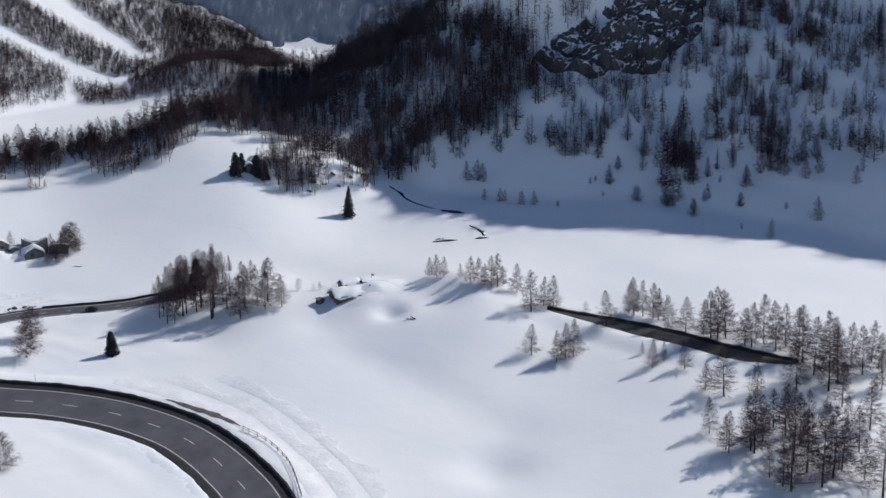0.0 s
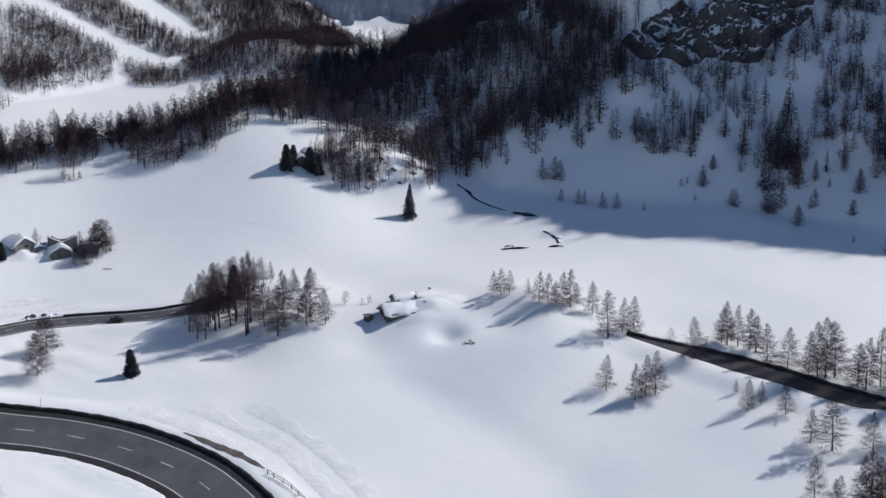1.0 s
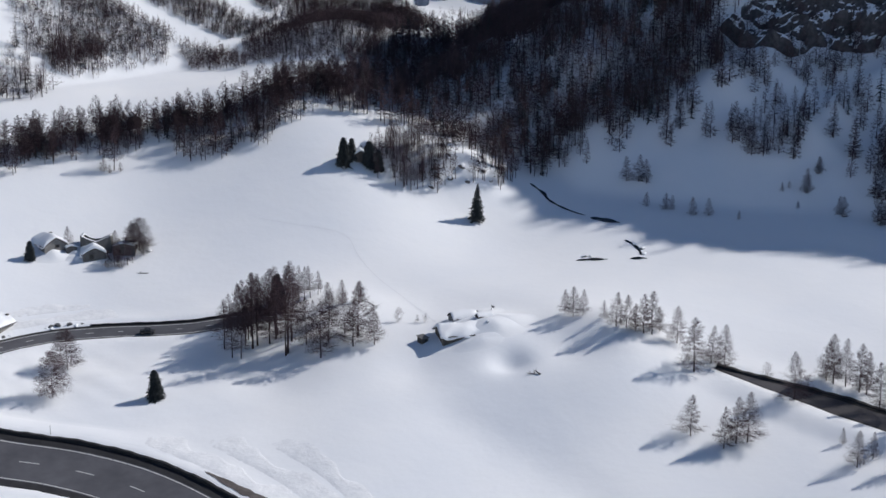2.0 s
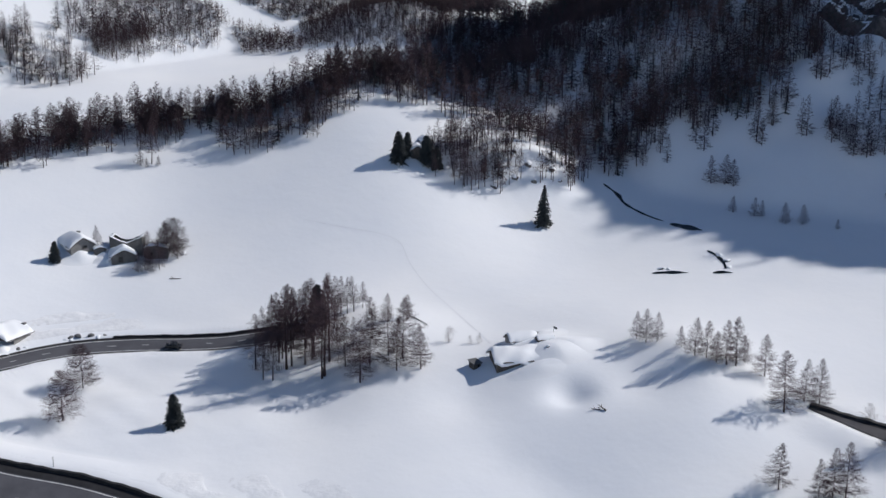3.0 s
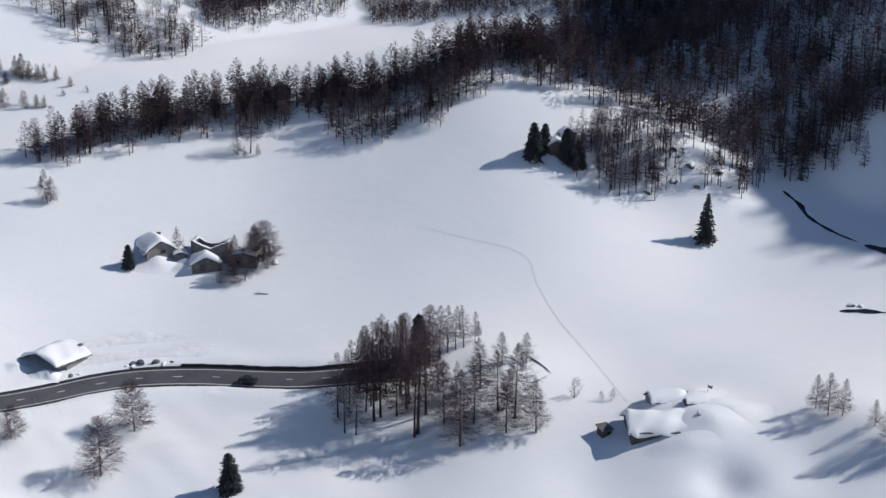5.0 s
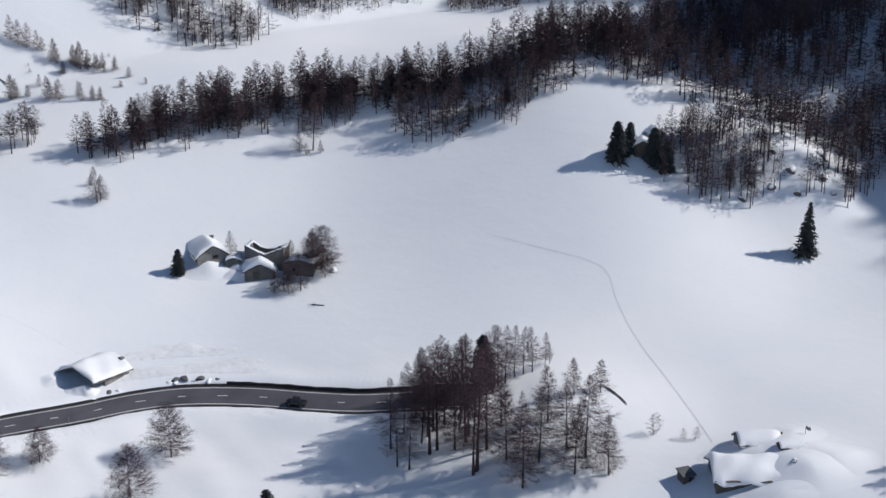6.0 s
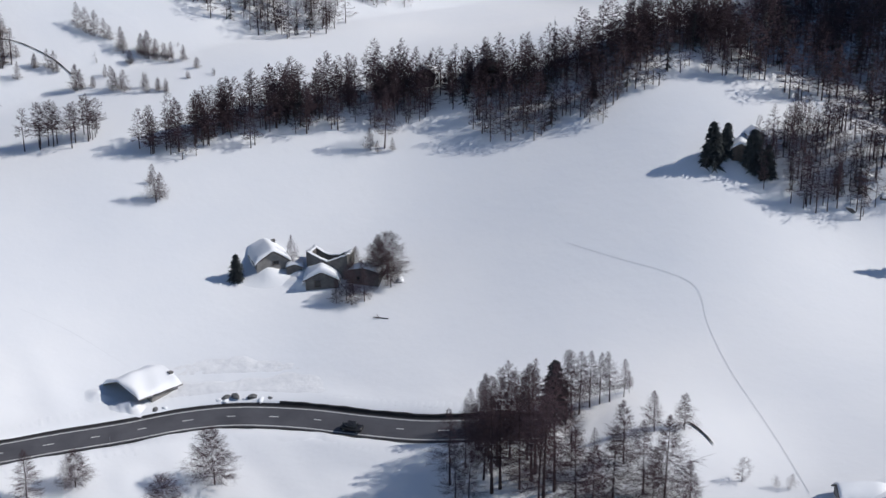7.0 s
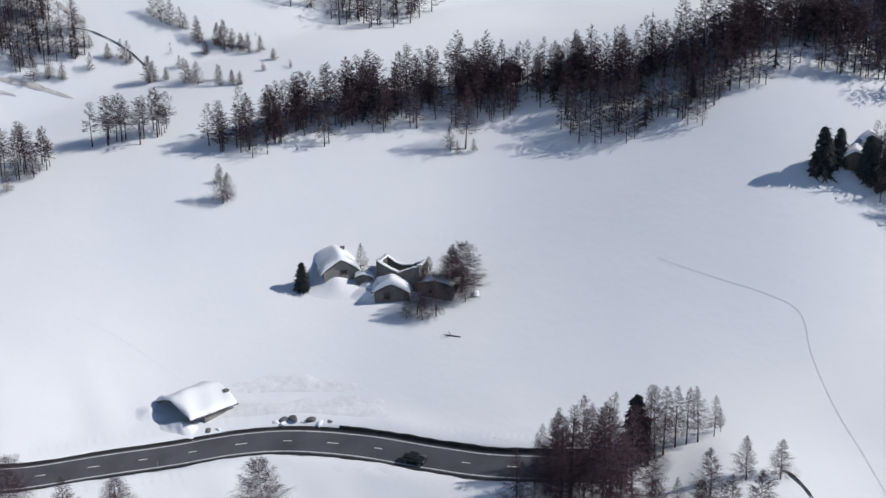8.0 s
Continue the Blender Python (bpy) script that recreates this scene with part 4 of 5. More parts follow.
forest('valley_head_forest', [(-60.7, 403.3), (-53.6, 430.0), (-49.5, 444.0), (-58.5, 456.0), (-61.0, 462.0), (-68.0, 468.0), (-77.0, 462.0), (-64.0, 440.0)], 0.85, 3.6, 'dark larch forest at the head of the valley', 12, dark=0.25, edge=0.6, branches=9, twigs=3, thick=0.62, spread=0.34, power=0.7)
forest('valley_floor_wood', [(-54.0, 460.0), (-47.0, 456.0), (-41.0, 464.0), (-46.0, 468.0)], 2.2, 3.0, 'few small dark trees on a sunlit snow patch far up the valley', 14, dark=0.3, edge=0.6, branches=9, twigs=3, thick=0.62, spread=0.34, power=0.7)
forest('crag_forest', [(16.4, 411.4), (61.3, 415.4), (58.5, 410.0), (48.9, 404.7), (39.6, 400.1), (32.0, 389.1), (33.7, 370.3), (16.7, 375.2), (15.1, 401.9)], 1.8, 8.0, 'dark larches above a rock crag in shade', 15, dark=0.1, edge=1.0, branches=18, twigs=7, thick=0.13, spread=0.3)
# Unseen trees, added so that the mountain's shadow edge comes out jagged.
forest('shadow_crest_forest', [(84, 505), (98, 462), (117, 438), (131, 444), (163, 404), (194, 414), (231, 400), (300, 378), (300, 394), (231, 416), (194, 430), (163, 420), (131, 460), (117, 452), (98, 478)], 3.2, 6.5, 'unseen conifers added along a mountain crest to fray its shadow', 17, dark=0.4, branches=10, twigs=3, thick=0.4, edge=1.0)


# ---- buildings ----
def prism(bm, w, l, h, rise, y0=None, y1=None):
    """A gabled block: w across the gable, l along the ridge."""
    y0, y1 = (-l / 2 if y0 is None else y0), (l / 2 if y1 is None else y1)
    out = [(-w / 2, -2.6), (w / 2, -2.6), (w / 2, h), (0, h + rise), (-w / 2, h)]
    a = [bm.verts.new((x, y0, z)) for x, z in out]
    b = [bm.verts.new((x, y1, z)) for x, z in out]
    bm.faces.new(a)
    bm.faces.new(b[::-1])
    for i in range(5):
        j = (i + 1) % 5
        bm.faces.new((a[j], a[i], b[i], b[j]))


def slab(bm, a, b, l, thick, y_mid=0.0, bevel=0.0):
    """A sloping slab from the eave point a to the ridge point b, both (x, z)."""
    ax, az = a
    bx, bz = b
    n = Vector((bz - az, 0, ax - bx)).normalized()
    if n.z < 0:
        n = -n
    vs = []
    for y in (y_mid - l / 2, y_mid + l / 2):
        for p in ((ax, az), (bx, bz)):
            vs.append(bm.verts.new((p[0], y, p[1])))
            vs.append(bm.verts.new((p[0] + n.x * thick, y, p[1] + n.z * thick)))
    for q in ((0, 2, 3, 1), (4, 5, 7, 6), (0, 1, 5, 4), (2, 6, 7, 3), (1, 3, 7, 5), (0, 4, 6, 2)):
        bm.faces.new([vs[i] for i in q])
    if bevel:
        edges = list({e for v in vs for e in v.link_edges})
        bmesh.ops.bevel(bm, geom=edges, offset=bevel, segments=3, affect="EDGES", profile=0.5)


def snow_blanket(w, l, h, rise, thick, over, seed, wave=0.12, nose=0.0, bury=0.0):
    """Deep snow over a gabled roof: rolled over the ridge, round at its rims, with wavy, sagging eaves. nose: how far it hangs out over the front gable; bury: how far it sinks into a drift at the back."""
    rng = np.random.default_rng(seed)
    bm = bmesh.new()
    nu, nv = 31, 27
    p1, p2, p3, p4 = rng.uniform(0, 6, 4)
    top, low = [], []
    for j in range(nv):
        v = math.sin(math.pi / 2 * (j / (nv - 1) * 2 - 1))
        flat = 0.35 if bury and v > 0 else 0.86
        rim_v = math.sqrt(max(0.0, 1 - (max(0.0, abs(v) - flat) / (1 - flat)) ** 2))
        row_t, row_l = [], []
        for i in range(nu):
            u = math.sin(math.pi / 2 * (i / (nu - 1) * 2 - 1))
            rim_u = math.sqrt(max(0.0, 1 - (max(0.0, abs(u) - (0.5 if bury else 0.8)) / (0.5 if bury else 0.2)) ** 2))
            y = v * (l / 2 + over) - (nose * (0.6 + 0.4 * math.sin(u * 3 + p4)) if v < 0 else 0.0) * abs(v) ** 4
            eave = abs(u) ** 6 * (wave * math.sin(y * 1.5 + p1 + u) + 0.6 * wave * math.sin(y * 3.1 + p2))
            x = u * (w / 2 + over) + math.copysign(eave, u)
            roof = h + rise * (1.06 - math.sqrt((x / (w / 2)) ** 2 + 0.012))
            droop = abs(u) ** 8 * (0.4 * thick + 1.2 * wave * (1 + math.sin(y * 1.5 + p3))) + bury * max(0.0, v) ** 2 * (0.7 + 0.3 * math.sin(u * 2 + p1))
            swell = 1 + 0.28 * math.sin(x * 1.1 + p2) * math.cos(y * 0.9 + p1) + 0.16 * math.sin(y * 1.9 + p3 + x)
            row_l.append(bm.verts.new((x * 0.985, y * 0.985, roof - droop + 0.02)))
            row_t.append(bm.verts.new((x, y, roof - droop * 0.7 + 0.05 + thick * swell * rim_u * rim_v)))
        top.append(row_t)
        low.append(row_l)
    for j in range(nv - 1):
        for i in range(nu - 1):
            bm.faces.new((top[j][i], top[j][i + 1], top[j + 1][i + 1], top[j + 1][i]))
            bm.faces.new((low[j][i], low[j + 1][i], low[j + 1][i + 1], low[j][i + 1]))
    for j in range(nv - 1):
        for i in (0, nu - 1):
            bm.faces.new((top[j][i], top[j + 1][i], low[j + 1][i], low[j][i]))
    for i in range(nu - 1):
        for j in (0, nv - 1):
            bm.faces.new((top[j][i], low[j][i], low[j][i + 1], top[j][i + 1]))
    bmesh.ops.recalc_face_normals(bm, faces=bm.faces)
    return bm


def opening(house, name, x, y, z, w, h, face="front", pane=GLASS):
    """A window or door leaf in its frame, standing just proud of the wall."""
    bm = bmesh.new()
    t = 0.09
    if face == "front":
        for a in ((x - w / 2, y - 0.07, z, x - w / 2 + t, y + 0.05, z + h), (x + w / 2 - t, y - 0.07, z, x + w / 2, y + 0.05, z + h),
                  (x - w / 2, y - 0.07, z + h - t, x + w / 2, y + 0.05, z + h), (x - w / 2 - 0.05, y - 0.12, z - t, x + w / 2 + 0.05, y + 0.05, z)):
            box(bm, *a)
        fr = part("frame", bm, WOOD, house)
        part(name, boxed(x - w / 2 + t, y - 0.03, z, x + w / 2 - t, y + 0.02, z + h - t), pane, fr)
    else:
        s = 1 if x > 0 else -1
        for a in ((x - 0.05, y - w / 2, z, x + 0.07 * s, y - w / 2 + t, z + h), (x - 0.05, y + w / 2 - t, z, x + 0.07 * s, y + w / 2, z + h),
                  (x - 0.05, y - w / 2, z + h - t, x + 0.07 * s, y + w / 2, z + h)):
            box(bm, *a)
        fr = part("frame", bm, WOOD, house)
        part(name, boxed(x - 0.02, y - w / 2 + t, z, x + 0.03 * s, y + w / 2 - t, z + h - t), pane, fr)


def gabled(name, x, y, turn, w, l, h, rise, label, wall=STONE, roof=WOOD, snow=0.6, over=0.35, windows=(), chimney=None, seed=1, group="", sink=0.0, porch=0.0, wave=0.12, nose=0.0, bury=0.0):
    ob = thing(name, x, y, label, "building", group, turn, sink=sink)
    bm = bmesh.new()
    prism(bm, w, l, h, rise, -l / 2 + porch)
    bmesh.ops.recalc_face_normals(bm, faces=bm.faces)
    part("wall", bm, wall, ob)
    k = rise / (w / 2)
    for s in (-1, 1):
        bm = bmesh.new()
        slab(bm, (s * (w / 2 + over), h - k * over + 0.03), (0, h + rise + 0.03), l + 2 * over, 0.12)
        bmesh.ops.recalc_face_normals(bm, faces=bm.faces)
        part("roof", bm, roof, ob)
    if snow:
        part("snow_cover", snow_blanket(w, l, h + 0.16, rise, snow, over - 0.05, seed, wave, nose, bury), SNOW, ob, "thick white snow on the roof", True)
    for nm, wx, wy, wz, ww, wh, face in windows:
        opening(ob, nm, wx, wy, wz, ww, wh, face)
    if chimney:
        cx, cy, ch = chimney
        bm = boxed(cx - 0.25, cy - 0.25, h, cx + 0.25, cy + 0.25, h + rise + ch, bevel=0.03)
        box(bm, cx - 0.32, cy - 0.32, h + rise + ch, cx + 0.32, cy + 0.32, h + rise + ch + 0.1)
        part("chimney", bm, STONE, ob)
    return ob


gabled("farmhouse", -107.4, 287.0, 50, 4.7, 6.2, 1.6, 1.5, "stone farmhouse with deep snow on its gable roof", PLASTER, snow=0.5, over=0.4, chimney=(1.1, 1.6, 0.35), seed=3, sink=1.25, wave=0.16, nose=0.1,
       windows=[("pane", 0.4, -3.1, 1.15, 0.9, 0.55, "front"), ("pane", 2.35, 0.6, 1.0, 0.7, 0.4, "side"), ("pane", -2.35, -0.5, 1.05, 0.9, 0.45, "side")])
gabled("lean_to", -103.0, 287.4, 35, 2.2, 3.4, 0.9, 0.35, "low stone lean-to under snow beside the farmhouse", STONE, snow=0.3, over=0.2, seed=4, sink=0.6)
gabled("stone_barn", -97.9, 287.0, 32, 4.6, 3.8, 1.3, 1.15, "small dark stone barn under a dome of snow", STONE, snow=0.75, seed=5, sink=0.85, wave=0.2, nose=0.12,
       windows=[("door", -0.6, -1.9, 0.4, 0.9, 0.9, "front")])
gabled("stone_hut", -92.2, 290.0, 14, 4.6, 3.0, 1.8, 0.5, "low dark stone hut among larches", STONE, snow=0.16, over=0.15, seed=6, sink=0.6,
       windows=[("pane", -0.8, -1.5, 0.6, 0.6, 0.6, "front")])
gabled("roadside_barn", -106.3, 257.2, -10, 6.9, 6.0, 0.85, 1.35, "half-buried barn by the road with a snow-laden roof", PLASTER, snow=0.42, over=0.45, seed=7, sink=0.45, wave=0.06, nose=0.35,
       windows=[("door", -0.3, -1.2, 0.1, 3.6, 1.5, "front")], chimney=(2.2, 2.9, 0.0), porch=1.8)
gabled("cabin", -15.8, 263.6, -66, 5.2, 11.6, 1.35, 1.0, "dark timber cabin nearly buried by snow drifts", WOOD, snow=0.6, over=0.45, seed=8, sink=2.1, wave=0.22, nose=0.15, bury=0.6,
       windows=[("door", 0.3, -5.8, 0.95, 0.8, 0.8, "front")])
gabled("cabin", -17.6, 268.6, -62, 2.8, 5.0, 1.9, 0.8, "grey-walled cabin with snow over its roof", PLASTER, snow=0.35, over=0.25, seed=9, sink=1.8, wave=0.12, bury=0.8)
gabled("shed", -13.6, 267.2, -60, 1.4, 3.0, 1.0, 0.4, "low dark shed showing above the snow drifts", WOOD, snow=0.12, over=0.1, seed=15, sink=1.0, wave=0.1)
gabled("hay_hut", -50.0, 328.4, 20, 2.6, 3.0, 1.5, 0.7, "small grey wooden hut between dark conifers", WOOD, snow=0.35, over=0.25, seed=10, sink=0.6)
gabled("hay_hut", -49.2, 332.4, 30, 2.2, 3.0, 1.3, 0.7, "small hut with snow at the forest edge", STONE, snow=0.35, over=0.25, seed=11, sink=0.8)
gabled("forest_cabin", -95.0, 334.6, 30, 3.4, 3.8, 1.5, 1.0, "cabin with a white snow roof in the larch wood", PLASTER, snow=0.5, over=0.3, seed=12)
gabled("forest_cabin", -104.8, 330.6, 25, 3.0, 3.2, 1.2, 0.9, "small cabin with snow roof among larches", STONE, snow=0.5, over=0.3, seed=13)


def ruin(x, y, turn, w, l, h, t=0.5):
    ob = thing("ruined_house", x, y, "roofless ruined stone house with snow on its walls", "ruin", turn=turn)
    rng = random.Random(5)
    for nm, (x0, y0, x1, y1) in (("front_wall", (-w / 2, -l / 2, w / 2, -l / 2 + t)), ("back_wall", (-w / 2, l / 2 - t, w / 2, l / 2)),
                                 ("side_wall", (-w / 2, -l / 2 + t, -w / 2 + t, l / 2 - t)), ("side_wall", (w / 2 - t, -l / 2 + t, w / 2, l / 2 - t))):
        along_x = abs(x1 - x0) > abs(y1 - y0)
        n = 12
        tops = []
        for i in range(n + 1):
            far_ = abs(2 * i / n - 1)
            dip = 0.55 + 0.45 * far_ ** 1.5 if "side" not in nm else 0.9
            tops.append(h * dip * rng.uniform(0.94, 1.05))

        def course(low, high, grow_):
            bm = bmesh.new()
            cols = []
            for i in range(n + 1):
                u = i / n
                if along_x:
                    px = x0 - grow_ + (x1 - x0 + 2 * grow_) * u
                    sides = ((px, y0 - grow_), (px, y1 + grow_))
                else:
                    py = y0 - grow_ + (y1 - y0 + 2 * grow_) * u
                    sides = ((x0 - grow_, py), (x1 + grow_, py))
                cols.append([bm.verts.new((*s, z)) for s in sides for z in (low(i), high(i))])
            for p, q in zip(cols, cols[1:]):
                bm.faces.new((p[0], p[1], q[1], q[0]))
                bm.faces.new((p[2], q[2], q[3], p[3]))
                bm.faces.new((p[1], p[3], q[3], q[1]))
                bm.faces.new((p[0], q[0], q[2], p[2]))
            for c in (cols[0], cols[-1]):
                bm.faces.new((c[0], c[2], c[3], c[1]))
            bmesh.ops.recalc_face_normals(bm, faces=bm.faces)
            return bm

        wall_ = part(nm, course(lambda i: -1.2, lambda i: tops[i], 0.0), STONE, ob)
        part("snow_cover", course(lambda i: tops[i] - 0.01, lambda i: tops[i] + 0.09, 0.04), SNOW, wall_, "white snow along the wall top", True)
    return ob


ruin(-98.0, 289.4, 16, 6.2, 3.4, 2.9)


def slab_hut(x, y, turn):
    ob = thing("tool_hut", x, y, "tiny grey hut with a sloping slate roof", "hut", turn=turn)
    ob.matrix_world = ob.matrix_world @ Matrix.Diagonal((0.84, 0.84, 0.8, 1))
    part("wall", boxed(-0.85, -0.8, -1, 0.85, 0.8, 0.95), WOOD, ob)
    bm = bmesh.new()
    vs = [bm.verts.new(p) for p in ((-1.05, -1.05, 0.85), (1.05, -1.05, 0.85), (1.05, 1.05, 1.3), (-1.05, 1.05, 1.3), (-1.05, -1.05, 0.97), (1.05, -1.05, 0.97), (1.05, 1.05, 1.42), (-1.05, 1.05, 1.42))]
    for q in ((3, 2, 1, 0), (4, 5, 6, 7), (0, 1, 5, 4), (1, 2, 6, 5), (2, 3, 7, 6), (3, 0, 4, 7)):
        bm.faces.new([vs[i] for i in q])
    part("roof", bm, SLATE, ob, "bare grey slate roof")
    opening(ob, "door", 0.2, -0.8, 0.0, 0.6, 0.75)


slab_hut(-23.9, 260.4, 48)


# ---- rocks, water, small things ----
def boulder_mesh(seed, rough=0.35, detail=2):
    """A lump knocked out of round and split along a few flat faces."""
    bm = bmesh.new()
    bmesh.ops.create_icosphere(bm, subdivisions=detail, radius=1)
    off = Vector((seed * 3.1, seed * 1.7, 0))
    for v in bm.verts:
        n = noise.noise(v.co * 1.1 + off) * rough + noise.noise(v.co * 2.7 + off) * rough * 0.5
        v.co *= 1 + n
        v.co = Vector((round(v.co.x * 5) / 5 * 0.4 + v.co.x * 0.6, round(v.co.y * 4) / 4 * 0.4 + v.co.y * 0.6, v.co.z))
    rng = random.Random(seed)
    for k in range(6):
        way = Vector((rng.uniform(-1, 1), rng.uniform(-1, 1), rng.uniform(-0.2, 0.8))).normalized()
        cut = rng.uniform(0.5, 0.8)
        for v in bm.verts:
            over = v.co.dot(way) - cut
            if over > 0:
                v.co -= way * over * 0.9
    return bm


def snow_cap(bm_rock, lift=0.12):
    """The upward faces of a rock, raised a little, as the snow that lies on it."""
    cap = bm_rock.copy()
    cap.normal_update()
    bmesh.ops.delete(cap, geom=[f for f in cap.faces if f.normal.z < 0.5], context="FACES")
    if not cap.faces:
        return None
    made = bmesh.ops.extrude_face_region(cap, geom=list(cap.faces))["geom"]
    bmesh.ops.translate(cap, verts=[g for g in made if isinstance(g, bmesh.types.BMVert)], vec=(0, 0, lift))
    bmesh.ops.recalc_face_normals(cap, faces=cap.faces)
    return cap


def boulder(x, y, sx, sy, sz, seed, label="grey boulder with a cap of snow", group="", sink=0.3, name="boulder", capped=True, mat=ROCK):
    ob = thing(name, x, y, label, "rock", group, seed * 47 % 360, sink=sink * sz)
    bm = boulder_mesh(seed)
    bmesh.ops.scale(bm, verts=bm.verts, vec=(sx, sy, sz))
    cap = snow_cap(bm, 0.12)
    part("stone", bm, mat, ob)
    if cap and capped:
        part("snow_cover", cap, SNOW, ob, "white snow on top", True)
    return ob


for k, (x, y, s) in enumerate([(-33.2, 326.6, 1.3), (-32.4, 331.2, 1.2), (-29.2, 329.8, 1.0), (-27.0, 333.2, 1.1), (-25.2, 330.6, 0.8), (-22.4, 334.6, 1.0), (-20.2, 333.6, 0.7), (-30.4, 334.6, 0.9), (-23.8, 338.6, 1.2), (-18.8, 337.8, 0.9)]):
    boulder(x, y, s * 1.1, s * 0.8, s * 0.75, 11 + k, group="rocks on the mound", sink=0.55)
for k, (x, s, off) in enumerate([(-94.6, 0.4, 3.3), (-93.9, 0.5, 3.6), (-93.3, 0.45, 3.2), (-92.6, 0.6, 3.7), (-91.9, 0.42, 3.2), (-91.2, 0.55, 3.6), (-90.4, 0.5, 3.2), (-89.5, 0.4, 3.5), (-98.9, 0.4, 3.1), (-99.7, 0.5, 3.3)]):
    run = ROADS[1][0]
    i = int(np.abs(run[:, 0] - x).argmin())
    turned = run[i + 1, :2] - run[i - 1, :2]
    turned /= np.linalg.norm(turned)
    boulder(run[i, 0] - turned[1] * off, run[i, 1] + turned[0] * off, s * 1.5, s, s * 0.7, 31 + k, "dark earth clod with snow thrown up beside the cleared road", "clods by the road", sink=-0.55, name="earth_clod", capped=k % 2 == 0, mat=SLATE)
boulder(-12.7, 263.6, 0.5, 0.4, 0.5, 41, "dark stone showing in the drift by the cabin", sink=-0.9)
boulder(-87.4, 291.5, 0.9, 0.6, 0.5, 40, "snow-topped boulder below the larches by the hut")


def ribbon(name, pts, widths, mat, label, lift, category="water"):
    run = curve_points([p for p in pts], 0.5)
    w = np.interp(np.linspace(0, 1, len(run)), np.linspace(0, 1, len(widths)), widths)
    t = np.gradient(run, axis=0)
    t /= np.linalg.norm(t, axis=1)[:, None]
    n = np.column_stack([-t[:, 1], t[:, 0]])
    rng = np.random.default_rng(len(run))
    wob = 1 + 0.25 * np.sin(np.arange(len(run)) * 0.9) + rng.uniform(-0.15, 0.15, len(run))
    a, b = run + n * (w * wob)[:, None] / 2, run - n * (w * wob)[:, None] / 2
    za, zb, zc = ground(a[:, 0], a[:, 1]), ground(b[:, 0], b[:, 1]), ground(run[:, 0], run[:, 1])
    v = np.concatenate([np.column_stack([a, za + lift]), np.column_stack([run, zc + lift * 0.8]), np.column_stack([b, zb + lift])])
    k = len(run)
    i = np.arange(k - 1)
    f = np.concatenate([np.column_stack([i + k, i + k + 1, i + 1, i]), np.column_stack([i + 2 * k, i + 2 * k + 1, i + k + 1, i + k])])
    return tagged(levelled(new(name, mesh_of(name, v, f, mat))), label, category, kind="structure")


ribbon("stream", ((-11.3, 338.8), (-8, 336), (-6.3, 333.3), (-2, 330), (2.4, 327.5)), (0.3, 0.8, 0.6, 0.5, 0.2), WATER, "narrow dark stream between snow banks", 0.06)
ribbon("water_pool", ((3.6, 326.6), (6.5, 325.6), (10.2, 324.2)), (0.4, 1.9, 0.3), WATER, "dark open pool in the snow", 0.08)
ribbon("water_pool", ((1.6, 305.3), (4.6, 305.9), (8.2, 306.0)), (0.3, 1.5, 0.2), WATER, "dark open pool in the snow", 0.08)
ribbon("water_pool", ((12.8, 306.3), (14.6, 306.8), (16.4, 306.6)), (0.3, 1.3, 0.2), WATER, "dark open pool in the snow", 0.08)
ribbon("stream", ((11.5, 316.0), (13.5, 313.6), (14.8, 310.5), (15.0, 308.5)), (0.4, 0.8, 0.7, 0.3), WATER, "narrow dark stream between snow banks", 0.06)
for k, (x, y, s) in enumerate([(3.2, 307.6, 0.7), (4.4, 307.4, 0.5), (13.6, 314.2, 0.6), (15.3, 312.0, 0.7), (15.6, 309.4, 0.6)]):
    boulder(x, y, s * 1.5, s, s * 0.8, 51 + k, "snow-topped rock beside the open water", "rocks by the water")


def log(x, y, length, turn, tilt, thick, label="dark fallen branch lying on the snow"):
    ob = thing("fallen_branch", x, y, label, "branch", turn=turn)
    rng = np.random.default_rng(int(abs(x * 10)))
    a = np.array([[0, -length / 2, 0.05], [0, 0, 0.1 + tilt * 0.3], [0, length * 0.1, 0.1]])
    b = np.array([[0.1, length / 2, 0.1 + tilt], [length * 0.25, length * 0.2, 0.35 + tilt], [-length * 0.2, length * 0.35, 0.3]])
    v, f = cone_strips(a, b, [thick, thick * 0.6, thick * 0.5])
    o = new("limb", mesh_of("limb", v, f, BARK, False))
    o.parent = ob


log(-86.0, 283.2, 2.6, 110, 0.1, 0.3)
log(-2.6, 250.3, 1.8, 60, 0.5, 0.4, "dark broken root sticking out of the snow")
log(-3.4, 250.0, 2.0, 95, 0.2, 0.3, "dark broken branch on the snow knoll")
ribbon("bank_edge", ((-38.6, 275.0), (-37.2, 274.2), (-35.6, 273.0), (-34.4, 271.8)), (0.08, 0.4, 0.3, 0.05), DARK_EDGE, "bare dark earth along the edge of a bank", 0.12, "bank")


